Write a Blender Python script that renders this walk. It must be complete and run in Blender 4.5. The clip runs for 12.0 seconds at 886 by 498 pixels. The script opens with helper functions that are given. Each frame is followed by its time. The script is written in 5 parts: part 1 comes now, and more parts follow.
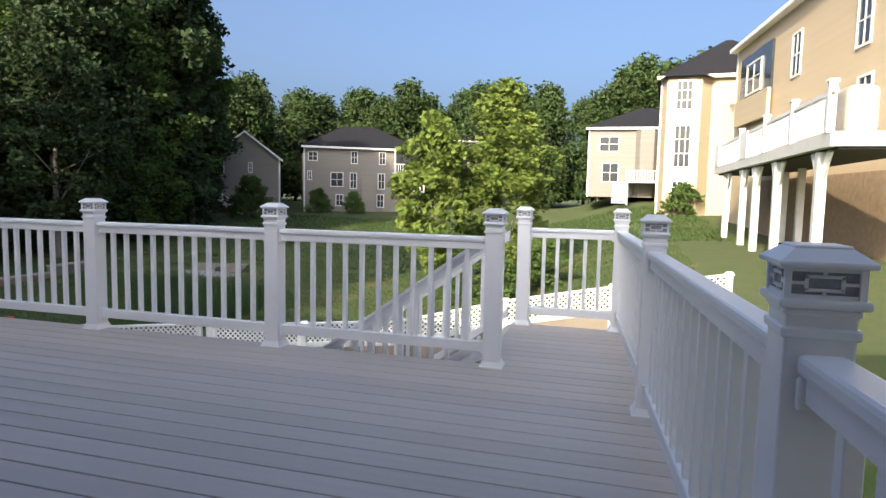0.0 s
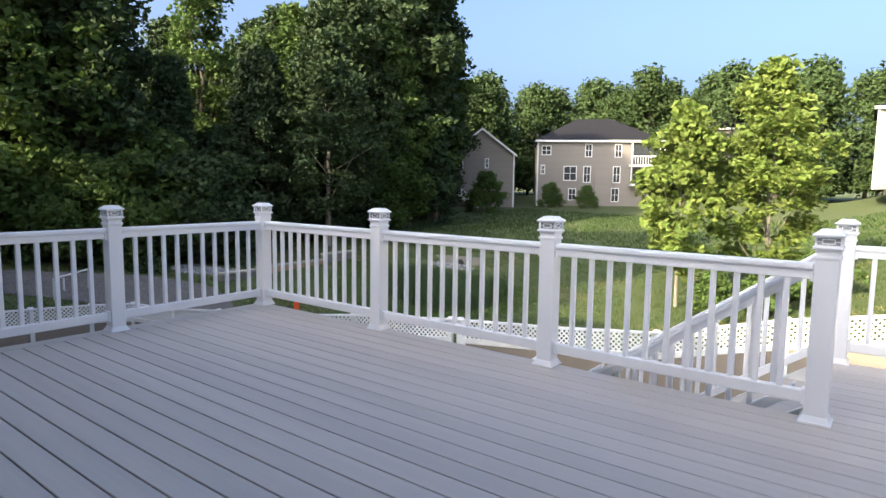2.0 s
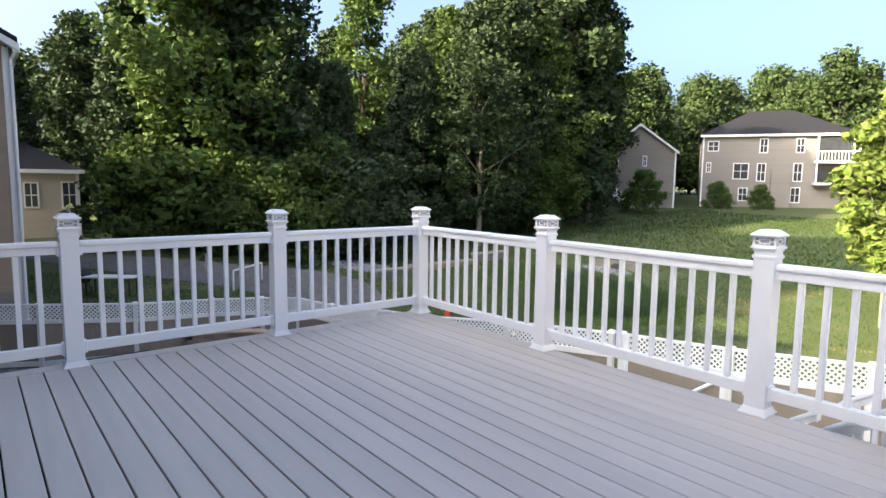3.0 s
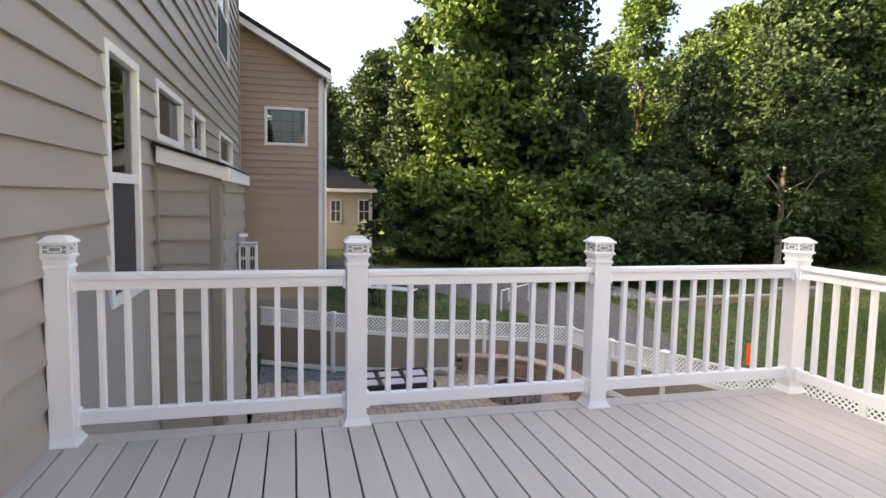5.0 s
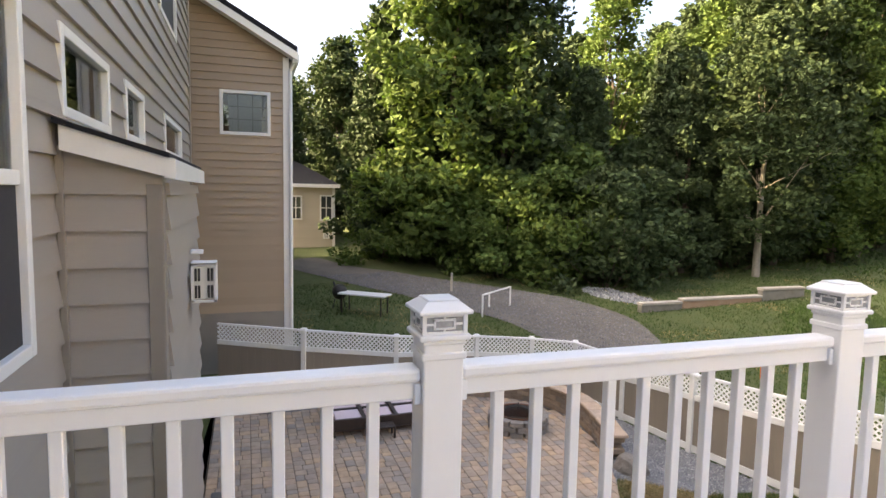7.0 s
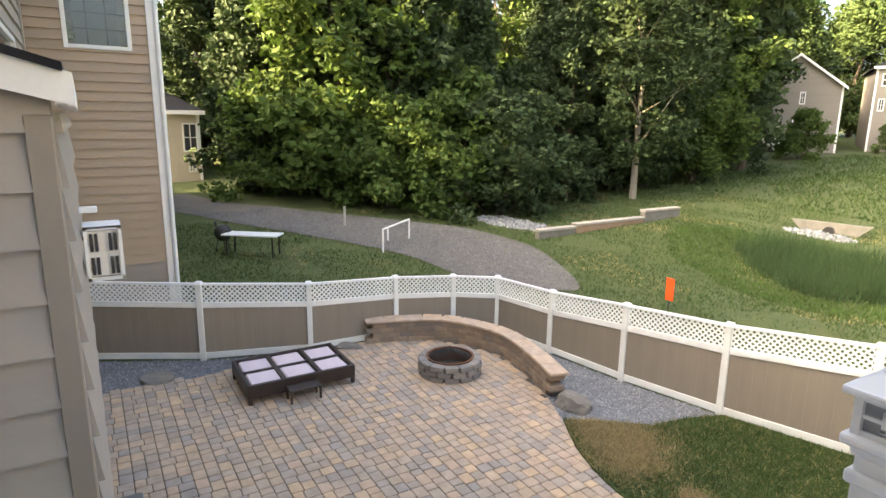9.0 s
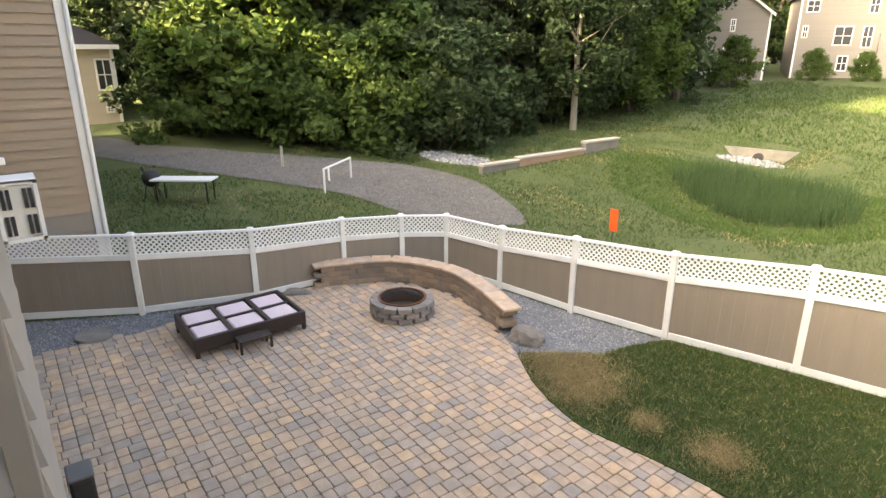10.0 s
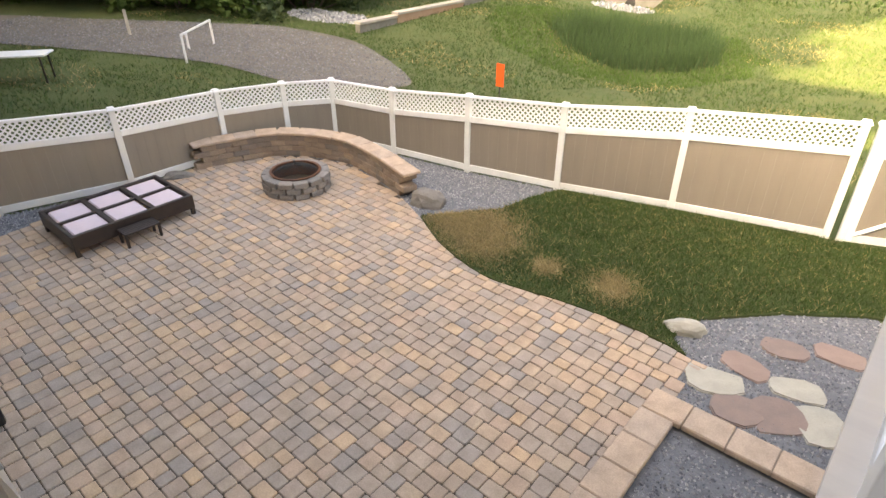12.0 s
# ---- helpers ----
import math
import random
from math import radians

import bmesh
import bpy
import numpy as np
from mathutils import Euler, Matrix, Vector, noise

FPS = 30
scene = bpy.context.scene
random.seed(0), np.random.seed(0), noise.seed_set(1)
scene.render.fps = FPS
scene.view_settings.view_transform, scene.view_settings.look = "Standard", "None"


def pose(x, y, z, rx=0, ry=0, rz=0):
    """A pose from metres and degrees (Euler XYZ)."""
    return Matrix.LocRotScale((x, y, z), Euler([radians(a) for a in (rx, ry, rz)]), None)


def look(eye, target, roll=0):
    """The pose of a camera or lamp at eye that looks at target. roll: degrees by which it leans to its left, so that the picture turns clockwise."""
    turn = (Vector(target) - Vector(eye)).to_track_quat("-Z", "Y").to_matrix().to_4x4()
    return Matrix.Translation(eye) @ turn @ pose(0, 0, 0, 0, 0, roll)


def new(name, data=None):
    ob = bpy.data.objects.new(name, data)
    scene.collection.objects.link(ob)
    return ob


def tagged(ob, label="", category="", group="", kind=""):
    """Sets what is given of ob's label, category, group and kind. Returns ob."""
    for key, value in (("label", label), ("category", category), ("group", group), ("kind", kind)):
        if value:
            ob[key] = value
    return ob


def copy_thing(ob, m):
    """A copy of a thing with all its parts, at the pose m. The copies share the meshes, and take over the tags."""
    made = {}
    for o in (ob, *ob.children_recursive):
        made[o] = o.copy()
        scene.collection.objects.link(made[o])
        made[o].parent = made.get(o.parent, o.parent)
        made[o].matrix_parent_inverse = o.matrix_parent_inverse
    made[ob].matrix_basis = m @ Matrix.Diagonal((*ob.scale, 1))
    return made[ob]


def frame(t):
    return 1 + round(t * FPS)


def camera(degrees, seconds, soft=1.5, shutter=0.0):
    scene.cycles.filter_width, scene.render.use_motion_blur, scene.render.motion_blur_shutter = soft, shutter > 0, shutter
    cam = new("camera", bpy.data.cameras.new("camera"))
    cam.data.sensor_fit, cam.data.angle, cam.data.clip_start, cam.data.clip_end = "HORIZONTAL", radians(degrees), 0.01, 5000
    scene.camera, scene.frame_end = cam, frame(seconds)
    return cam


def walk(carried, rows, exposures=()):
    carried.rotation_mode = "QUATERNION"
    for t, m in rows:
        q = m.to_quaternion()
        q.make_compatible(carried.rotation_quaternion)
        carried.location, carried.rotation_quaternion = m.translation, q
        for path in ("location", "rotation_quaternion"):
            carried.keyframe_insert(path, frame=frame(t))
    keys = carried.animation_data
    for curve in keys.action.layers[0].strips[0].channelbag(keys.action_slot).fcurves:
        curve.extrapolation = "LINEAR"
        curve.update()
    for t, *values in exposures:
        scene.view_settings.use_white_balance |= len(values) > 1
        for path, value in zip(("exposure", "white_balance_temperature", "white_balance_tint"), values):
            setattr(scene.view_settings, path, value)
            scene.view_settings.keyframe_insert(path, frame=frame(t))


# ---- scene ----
cam = camera(73.3, 12.0)
PATH = [
    (0, (6.289, -4.32, 1.258), (5.757, -2.4, 1.083), 1.2),
    (0.5, (6.192, -4.377, 1.292), (5.526, -2.5, 1.112), 1.3),
    (1, (6.051, -4.419, 1.376), (5.239, -2.603, 1.173), 1.2),
    (1.5, (5.907, -4.424, 1.394), (4.927, -2.693, 1.187), 1.1),
    (2, (5.791, -4.198, 1.405), (4.589, -2.614, 1.193), 0.8),
    (2.5, (5.597, -4.023, 1.415), (4.198, -2.61, 1.198), 0.6),
    (3, (5.28, -3.904, 1.446), (3.727, -2.662, 1.224), 0.7),
    (3.5, (4.922, -3.876, 1.442), (3.239, -2.816, 1.229), 0.6),
    (5.3, (3.353, -3.659, 1.413), (1.401, -3.245, 1.273), 1.3),
    (5.5, (3.114, -3.643, 1.405), (1.156, -3.254, 1.282), 1.4),
    (6, (2.636, -3.691, 1.441), (0.68, -3.292, 1.315), 1.3),
    (6.5, (2.141, -3.756, 1.467), (0.201, -3.289, 1.329), 1.2),
    (7, (1.708, -3.874, 1.494), (-0.183, -3.249, 1.308), 1.1),
    (8.8, (0.41, -4.25, 1.525), (-1.291, -3.28, 1.119), 0.9),
    (9, (0.305, -4.305, 1.513), (-1.373, -3.302, 1.093), 0.7),
    (9.5, (0.157, -4.256, 1.502), (-1.448, -3.173, 1.002), 0.4),
    (10, (0.03, -4.292, 1.509), (-1.492, -3.156, 0.884), 0.0),
    (10.5, (-0.082, -4.307, 1.511), (-1.498, -3.128, 0.733), -0.4),
    (11, (-0.17, -4.383, 1.469), (-1.459, -3.139, 0.579), -0.5),
    (11.5, (-0.169, -4.399, 1.462), (-1.366, -3.123, 0.493), -0.3),
    (12, (-0.182, -4.416, 1.463), (-1.312, -3.128, 0.433), -0.2),
]
walk(cam, [(t, look(eye, target, roll)) for t, eye, target, roll in PATH],
     exposures=[(0, 1.35, 6800, 8), (2.5, 2.2, 7000, 8), (5.5, 2.95, 9300, 12), (7, 3.05, 9800, 12), (9, 3.5, 9900, 7), (12, 3.6, 11400, 10)])

# ---- world and sun ----
SUN_AZ, SUN_EL = (-0.2, -0.98), 28.0
world = bpy.data.worlds.new("sky")
scene.world = world
world.use_nodes = True
wt = world.node_tree
sky = wt.nodes.new("ShaderNodeTexSky")
sky.sky_type, sky.sun_disc = "NISHITA", False
sky.sun_elevation = radians(SUN_EL)
sky.sun_rotation = math.atan2(SUN_AZ[0], SUN_AZ[1])
sky.altitude, sky.air_density, sky.dust_density, sky.ozone_density = 0, 0.7, 9.0, 4.5
wt.links.new(sky.outputs[0], wt.nodes["Background"].inputs[0])
wt.nodes["Background"].inputs[1].default_value = 0.15
sun = new("sun", bpy.data.lights.new("sun", "SUN"))
sun.data.energy, sun.data.angle, sun.data.color = 3.0, radians(0.6), (1.0, 0.87, 0.66)
sun.matrix_world = look((0, 0, 60), (-SUN_AZ[0] * 50, -SUN_AZ[1] * 50, 60 - 50 * math.tan(radians(SUN_EL))))


# ---- materials ----
def lin(h):
    """A linear colour from a hex string."""
    return tuple((int(h[i:i + 2], 16) / 255) ** 2.2 for i in (0, 2, 4)) + (1.0,)


def mat(name, a, b=None, rough=0.6, scale=4.0, fine=60.0, bump=0.15, vary=0.0, metal=0.0, stretch=(1, 1, 1), island=False, dist=0.01):
    """A plain surface: two tones mixed by coarse and fine noise, fine relief, and a shade of its own for each piece."""
    m = bpy.data.materials.new(name)
    m.use_nodes = True
    t, n, l = m.node_tree, m.node_tree.nodes, m.node_tree.links
    p = n["Principled BSDF"]
    p.inputs["Roughness"].default_value, p.inputs["Metallic"].default_value = rough, metal
    co = n.new("ShaderNodeTexCoord")
    mp = n.new("ShaderNodeMapping")
    mp.inputs["Scale"].default_value = stretch
    l.new(co.outputs["Object"], mp.inputs["Vector"])
    n1, n2 = n.new("ShaderNodeTexNoise"), n.new("ShaderNodeTexNoise")
    for q, s in ((n1, scale), (n2, fine)):
        q.inputs["Scale"].default_value, q.inputs["Detail"].default_value = s, 5.0
        l.new(mp.outputs[0], q.inputs["Vector"])
    add = n.new("ShaderNodeMath")
    add.operation, add.use_clamp = "MULTIPLY_ADD", True
    l.new(n2.outputs[0], add.inputs[0])
    add.inputs[1].default_value = 0.5
    sub = n.new("ShaderNodeMath")
    sub.operation = "MULTIPLY_ADD"
    l.new(n1.outputs[0], sub.inputs[0])
    sub.inputs[1].default_value, sub.inputs[2].default_value = 1.6, -0.55
    l.new(sub.outputs[0], add.inputs[2])
    mix = n.new("ShaderNodeMix")
    mix.data_type = "RGBA"
    l.new(add.outputs[0], mix.inputs[0])
    mix.inputs[6].default_value, mix.inputs[7].default_value = a, b or tuple(c * 0.8 for c in a[:3]) + (1,)
    out = mix.outputs[2]
    if vary:
        src = n.new("ShaderNodeNewGeometry").outputs["Random Per Island"] if island else n.new("ShaderNodeObjectInfo").outputs["Random"]
        mr = n.new("ShaderNodeMapRange")
        mr.inputs[3].default_value, mr.inputs[4].default_value = 1 - vary, 1 + vary
        l.new(src, mr.inputs[0])
        hs = n.new("ShaderNodeHueSaturation")
        l.new(mr.outputs[0], hs.inputs["Value"])
        l.new(out, hs.inputs["Color"])
        out = hs.outputs[0]
    l.new(out, p.inputs["Base Color"])
    if bump:
        bp = n.new("ShaderNodeBump")
        bp.inputs["Strength"].default_value, bp.inputs["Distance"].default_value = bump, dist
        l.new(add.outputs[0], bp.inputs["Height"])
        l.new(bp.outputs[0], p.inputs["Normal"])
    return m


def ramp_mat(name, colors, rough=0.85, island=False, bump=0.3, fine=80.0, dist=0.006, translucent=0.0):
    """Pieces that each take one colour out of several, with fine grain."""
    m = bpy.data.materials.new(name)
    m.use_nodes = True
    n, l = m.node_tree.nodes, m.node_tree.links
    p = n["Principled BSDF"]
    p.inputs["Roughness"].default_value = rough
    src = n.new("ShaderNodeNewGeometry").outputs["Random Per Island"] if island else n.new("ShaderNodeObjectInfo").outputs["Random"]
    r = n.new("ShaderNodeValToRGB")
    r.color_ramp.interpolation = "LINEAR"
    while len(r.color_ramp.elements) < len(colors):
        r.color_ramp.elements.new(0.5)
    for i, c in enumerate(colors):
        r.color_ramp.elements[i].position = i / (len(colors) - 1)
        r.color_ramp.elements[i].color = c
    l.new(src, r.inputs[0])
    nz, nb, co = n.new("ShaderNodeTexNoise"), n.new("ShaderNodeTexNoise"), n.new("ShaderNodeNewGeometry")
    nz.inputs["Scale"].default_value, nz.inputs["Detail"].default_value = fine, 6.0
    nb.inputs["Scale"].default_value = fine / 14
    l.new(co.outputs["Position"], nz.inputs["Vector"])
    l.new(co.outputs["Position"], nb.inputs["Vector"])
    s = n.new("ShaderNodeMath")
    s.operation = "ADD"
    l.new(nz.outputs[0], s.inputs[0])
    l.new(nb.outputs[0], s.inputs[1])
    mr = n.new("ShaderNodeMapRange")
    mr.inputs[1].default_value, mr.inputs[2].default_value = 0.6, 1.4
    mr.inputs[3].default_value, mr.inputs[4].default_value = 0.72, 1.22
    l.new(s.outputs[0], mr.inputs[0])
    hs = n.new("ShaderNodeHueSaturation")
    l.new(mr.outputs[0], hs.inputs["Value"])
    l.new(r.outputs[0], hs.inputs["Color"])
    l.new(hs.outputs[0], p.inputs["Base Color"])
    if bump:
        bp = n.new("ShaderNodeBump")
        bp.inputs["Strength"].default_value, bp.inputs["Distance"].default_value = bump, dist
        l.new(nz.outputs[0], bp.inputs["Height"])
        l.new(bp.outputs[0], p.inputs["Normal"])
    if translucent:
        tr = n.new("ShaderNodeBsdfTranslucent")
        l.new(hs.outputs[0], tr.inputs["Color"])
        ms = n.new("ShaderNodeMixShader")
        ms.inputs[0].default_value = translucent
        l.new(p.outputs[0], ms.inputs[1])
        l.new(tr.outputs[0], ms.inputs[2])
        l.new(ms.outputs[0], n["Material Output"].inputs[0])
    return m


def glass_mat(name, tint):
    m = bpy.data.materials.new(name)
    m.use_nodes = True
    n, l = m.node_tree.nodes, m.node_tree.links
    tr, gl, fr, ms = n.new("ShaderNodeBsdfTransparent"), n.new("ShaderNodeBsdfGlossy"), n.new("ShaderNodeFresnel"), n.new("ShaderNodeMixShader")
    tr.inputs[0].default_value = tint
    gl.inputs["Roughness"].default_value = 0.02
    fr.inputs[0].default_value = 1.75
    l.new(fr.outputs[0], ms.inputs[0])
    l.new(tr.outputs[0], ms.inputs[1])
    l.new(gl.outputs[0], ms.inputs[2])
    l.new(ms.outputs[0], n["Material Output"].inputs[0])
    return m


VINYL = mat("white vinyl", (0.84, 0.84, 0.84, 1), (0.79, 0.79, 0.80, 1), 0.38, 1.5, 30, 0.04)
VINYL_DIRTY = mat("weathered white vinyl", (0.78, 0.78, 0.76, 1), (0.66, 0.66, 0.63, 1), 0.45, 2.5, 40, 0.05)
DECKING = mat("grey composite decking", (0.56, 0.50, 0.44, 1), (0.45, 0.40, 0.355, 1), 0.45, 3, 90, 0.22, 0.07, stretch=(0.25, 4, 4), dist=0.003)
DARK = mat("dark timber", (0.05, 0.045, 0.04, 1), None, 0.9, 3, 40, 0.2)
FENCE_TAN = mat("taupe vinyl fence board", (0.27, 0.225, 0.18, 1), (0.225, 0.19, 0.155, 1), 0.5, 2, 30, 0.06, 0.05, stretch=(3, 3, 0.4))
SIDING = mat("taupe vinyl siding", (0.36, 0.32, 0.285, 1), (0.31, 0.275, 0.245, 1), 0.5, 1.2, 40, 0.08, 0.03, stretch=(0.3, 2, 2), dist=0.003)
SIDING_TAN = mat("tan vinyl siding", (0.37, 0.275, 0.195, 1), (0.32, 0.235, 0.165, 1), 0.55, 1.0, 40, 0.08, 0.05, stretch=(0.3, 2, 2), dist=0.003)
TRIM_TAUPE = mat("taupe corner trim", (0.27, 0.235, 0.20, 1), (0.24, 0.205, 0.175, 1), 0.5, 2, 40, 0.05)
PAINT = mat("white painted trim", (0.80, 0.79, 0.77, 1), (0.72, 0.71, 0.69, 1), 0.45, 3, 50, 0.05)
# dark shingle, lowered further as painted shade for the unlit bungalow roof
SHINGLE = mat("dark roof shingle with shade", (0.024, 0.024, 0.028, 1), (0.014, 0.014, 0.017, 1), 0.95, 6, 40, 0.5)
SHINGLE.node_tree.nodes["Principled BSDF"].inputs["Specular IOR Level"].default_value = 0.15
SCREEN = mat("dark insect screen", (0.035, 0.035, 0.04, 1), None, 0.7, 20, 300, 0.1)
INNER = mat("plaster", (0.55, 0.53, 0.5, 1), None, 0.8, 2, 30, 0.05)
CURTAIN = mat("pale curtain", (0.62, 0.62, 0.58, 1), (0.5, 0.5, 0.47, 1), 0.9, 2, 30, 0.3, stretch=(14, 14, 0.5))
GLASS = glass_mat("window glass", (0.72, 0.76, 0.76, 1))
CAP_GLASS = mat("dusty cap lens", (0.42, 0.43, 0.44, 1), (0.25, 0.26, 0.27, 1), 0.25, 30, 120, 0.05)
BRONZE = mat("dark bronze metal", (0.055, 0.04, 0.035, 1), (0.035, 0.027, 0.025, 1), 0.45, 8, 80, 0.1, metal=0.4)
RUST = mat("rusted steel", (0.22, 0.085, 0.04, 1), (0.10, 0.05, 0.035, 1), 0.8, 6, 60, 0.3, metal=0.3)
BLACK = mat("black mesh steel", (0.03, 0.03, 0.032, 1), (0.05, 0.045, 0.04, 1), 0.6, 8, 120, 0.3, metal=0.4)
CUSHION = mat("pale pink cushion fabric", (0.68, 0.55, 0.58, 1), (0.58, 0.47, 0.50, 1), 0.9, 5, 160, 0.15)
ORANGE = mat("orange marker", (0.85, 0.10, 0.02, 1), None, 0.6, 5, 50, 0.05)
CONCRETE = mat("concrete", (0.42, 0.39, 0.34, 1), (0.30, 0.27, 0.23, 1), 0.9, 3, 60, 0.3)
BRICKRED = mat("stained brown concrete", (0.32, 0.19, 0.12, 1), (0.38, 0.26, 0.18, 1), 0.9, 2, 50, 0.3)
BARK = mat("bark", (0.12, 0.095, 0.075, 1), (0.06, 0.05, 0.04, 1), 0.95, 6, 40, 0.8, stretch=(3, 3, 0.5), dist=0.03)
PALEBARK = mat("pale bark", (0.30, 0.27, 0.23, 1), (0.18, 0.16, 0.13, 1), 0.95, 5, 40, 0.6, stretch=(3, 3, 0.5), dist=0.02)
SOIL = mat("dark soil", (0.06, 0.045, 0.033, 1), (0.10, 0.075, 0.05, 1), 0.95, 4, 50, 0.6)
PAVER = ramp_mat("tumbled concrete paver", [(0.48, 0.335, 0.225, 1), (0.31, 0.265, 0.23, 1), (0.44, 0.32, 0.235, 1), (0.53, 0.36, 0.23, 1), (0.38, 0.30, 0.24, 1), (0.49, 0.335, 0.235, 1), (0.33, 0.275, 0.235, 1), (0.47, 0.34, 0.235, 1)])
PAVER_STUFF = ramp_mat("tumbled concrete paver far", [(0.48, 0.335, 0.225, 1), (0.31, 0.265, 0.23, 1), (0.44, 0.32, 0.235, 1), (0.53, 0.36, 0.23, 1), (0.38, 0.30, 0.24, 1), (0.49, 0.335, 0.235, 1), (0.33, 0.275, 0.235, 1), (0.47, 0.34, 0.235, 1)], island=True)
WALLSTONE = ramp_mat("split concrete wall block", [(0.27, 0.19, 0.135, 1), (0.20, 0.165, 0.14, 1), (0.33, 0.24, 0.17, 1), (0.24, 0.175, 0.13, 1)], bump=0.8, fine=45, dist=0.02)
PITSTONE = ramp_mat("grey fire ring block", [(0.25, 0.21, 0.18, 1), (0.19, 0.18, 0.17, 1), (0.30, 0.25, 0.21, 1)], bump=0.8, fine=45, dist=0.02)
CAPSTONE = ramp_mat("sand coping stone", [(0.46, 0.34, 0.255, 1), (0.50, 0.36, 0.26, 1), (0.43, 0.33, 0.26, 1)], bump=0.2)
GRAVEL = ramp_mat("blue grey gravel", [(0.10, 0.11, 0.13, 1), (0.28, 0.28, 0.29, 1), (0.17, 0.18, 0.20, 1), (0.42, 0.41, 0.40, 1), (0.14, 0.15, 0.17, 1)], island=True)
TRACK_BED = mat("packed dirt and gravel", (0.15, 0.13, 0.11, 1), (0.085, 0.078, 0.07, 1), 0.95, 1.2, 40, 0.8, dist=0.02)
TRACK_GRAVEL = ramp_mat("brown grey track gravel", [(0.09, 0.092, 0.1, 1), (0.17, 0.17, 0.175, 1), (0.13, 0.125, 0.125, 1), (0.24, 0.235, 0.23, 1)], island=True)
# concrete in a darker tone, for wing wall and culvert
DARK_CONCRETE = mat("dark concrete", (0.24, 0.22, 0.19, 1), (0.14, 0.13, 0.11, 1), 0.9, 3, 50, 0.4)
GRAVEL_BED = mat("gravel bed", (0.20, 0.205, 0.215, 1), (0.10, 0.105, 0.115, 1), 0.95, 9, 55, 0.9, dist=0.02)
FLAG_BUFF = mat("buff flagstone", (0.46, 0.43, 0.36, 1), (0.33, 0.31, 0.26, 1), 0.85, 5, 50, 0.5)
FLAG_RED = mat("plum flagstone", (0.20, 0.15, 0.135, 1), (0.28, 0.20, 0.165, 1), 0.85, 5, 50, 0.5)
FLAG_PINK = mat("pink flagstone", (0.33, 0.23, 0.19, 1), (0.26, 0.18, 0.15, 1), 0.85, 5, 50, 0.5)
BOULDER = mat("grey boulder", (0.26, 0.23, 0.20, 1), (0.16, 0.145, 0.13, 1), 0.9, 4, 40, 0.8, dist=0.03)
LAWN = mat("lawn soil and grass", (0.042, 0.072, 0.016, 1), (0.08, 0.09, 0.026, 1), 0.95, 2.2, 70, 0.9, dist=0.03)
BLADE = ramp_mat("grass blade", [(0.04, 0.085, 0.014, 1), (0.062, 0.11, 0.022, 1), (0.032, 0.066, 0.013, 1), (0.088, 0.118, 0.03, 1)], island=True, bump=0, translucent=0.25)
STRAW = ramp_mat("dry grass blade", [(0.44, 0.32, 0.17, 1), (0.34, 0.25, 0.12, 1), (0.20, 0.18, 0.07, 1)], island=True, bump=0, translucent=0.2)
MARSH = ramp_mat("marsh grass blade", [(0.05, 0.105, 0.017, 1), (0.075, 0.135, 0.024, 1), (0.045, 0.09, 0.016, 1)], island=True, bump=0, translucent=0.25)
REED = ramp_mat("reed", [(0.035, 0.075, 0.025, 1), (0.06, 0.11, 0.035, 1)], island=True, bump=0, translucent=0.25)
# leaf of the sunlit trees, sunlight put into a paler green
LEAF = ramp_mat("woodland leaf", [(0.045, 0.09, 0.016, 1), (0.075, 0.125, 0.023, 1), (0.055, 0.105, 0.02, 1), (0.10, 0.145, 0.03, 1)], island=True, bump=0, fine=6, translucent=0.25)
# the same leaf darkened in colour, for trees standing in shade
LEAF_SHADED = ramp_mat("shaded woodland leaf", [(0.018, 0.04, 0.011, 1), (0.03, 0.055, 0.014, 1), (0.022, 0.046, 0.012, 1), (0.038, 0.062, 0.016, 1)], island=True, bump=0, fine=6, translucent=0.12)
LEAF_FAR = ramp_mat("ridge tree leaf", [(0.026, 0.055, 0.012, 1), (0.042, 0.075, 0.016, 1), (0.032, 0.062, 0.013, 1), (0.058, 0.088, 0.02, 1)], island=True, bump=0, fine=6, translucent=0.15)
LEAF_YOUNG = ramp_mat("young tree leaf", [(0.115, 0.185, 0.03, 1), (0.165, 0.225, 0.04, 1), (0.195, 0.24, 0.055, 1), (0.10, 0.16, 0.028, 1)], island=True, bump=0, fine=6, translucent=0.35)
LEAF_PINE = ramp_mat("conifer needle spray", [(0.02, 0.042, 0.014, 1), (0.034, 0.06, 0.018, 1)], island=True, bump=0, fine=6, translucent=0.15)


# ---- helpers for building ----
def bx(bm, x0, x1, y0, y1, z0, z1, bevel=0.0, seg=1):
    """A box, its edges bevelled."""
    v = [bm.verts.new(c) for c in ((x0, y0, z0), (x1, y0, z0), (x1, y1, z0), (x0, y1, z0), (x0, y0, z1), (x1, y0, z1), (x1, y1, z1), (x0, y1, z1))]
    f = [bm.faces.new([v[i] for i in q]) for q in ((0, 3, 2, 1), (4, 5, 6, 7), (0, 1, 5, 4), (1, 2, 6, 5), (2, 3, 7, 6), (3, 0, 4, 7))]
    if bevel:
        bmesh.ops.bevel(bm, geom=list({e for q in f for e in q.edges}), offset=bevel, segments=seg, affect="EDGES", profile=0.5)
    return v


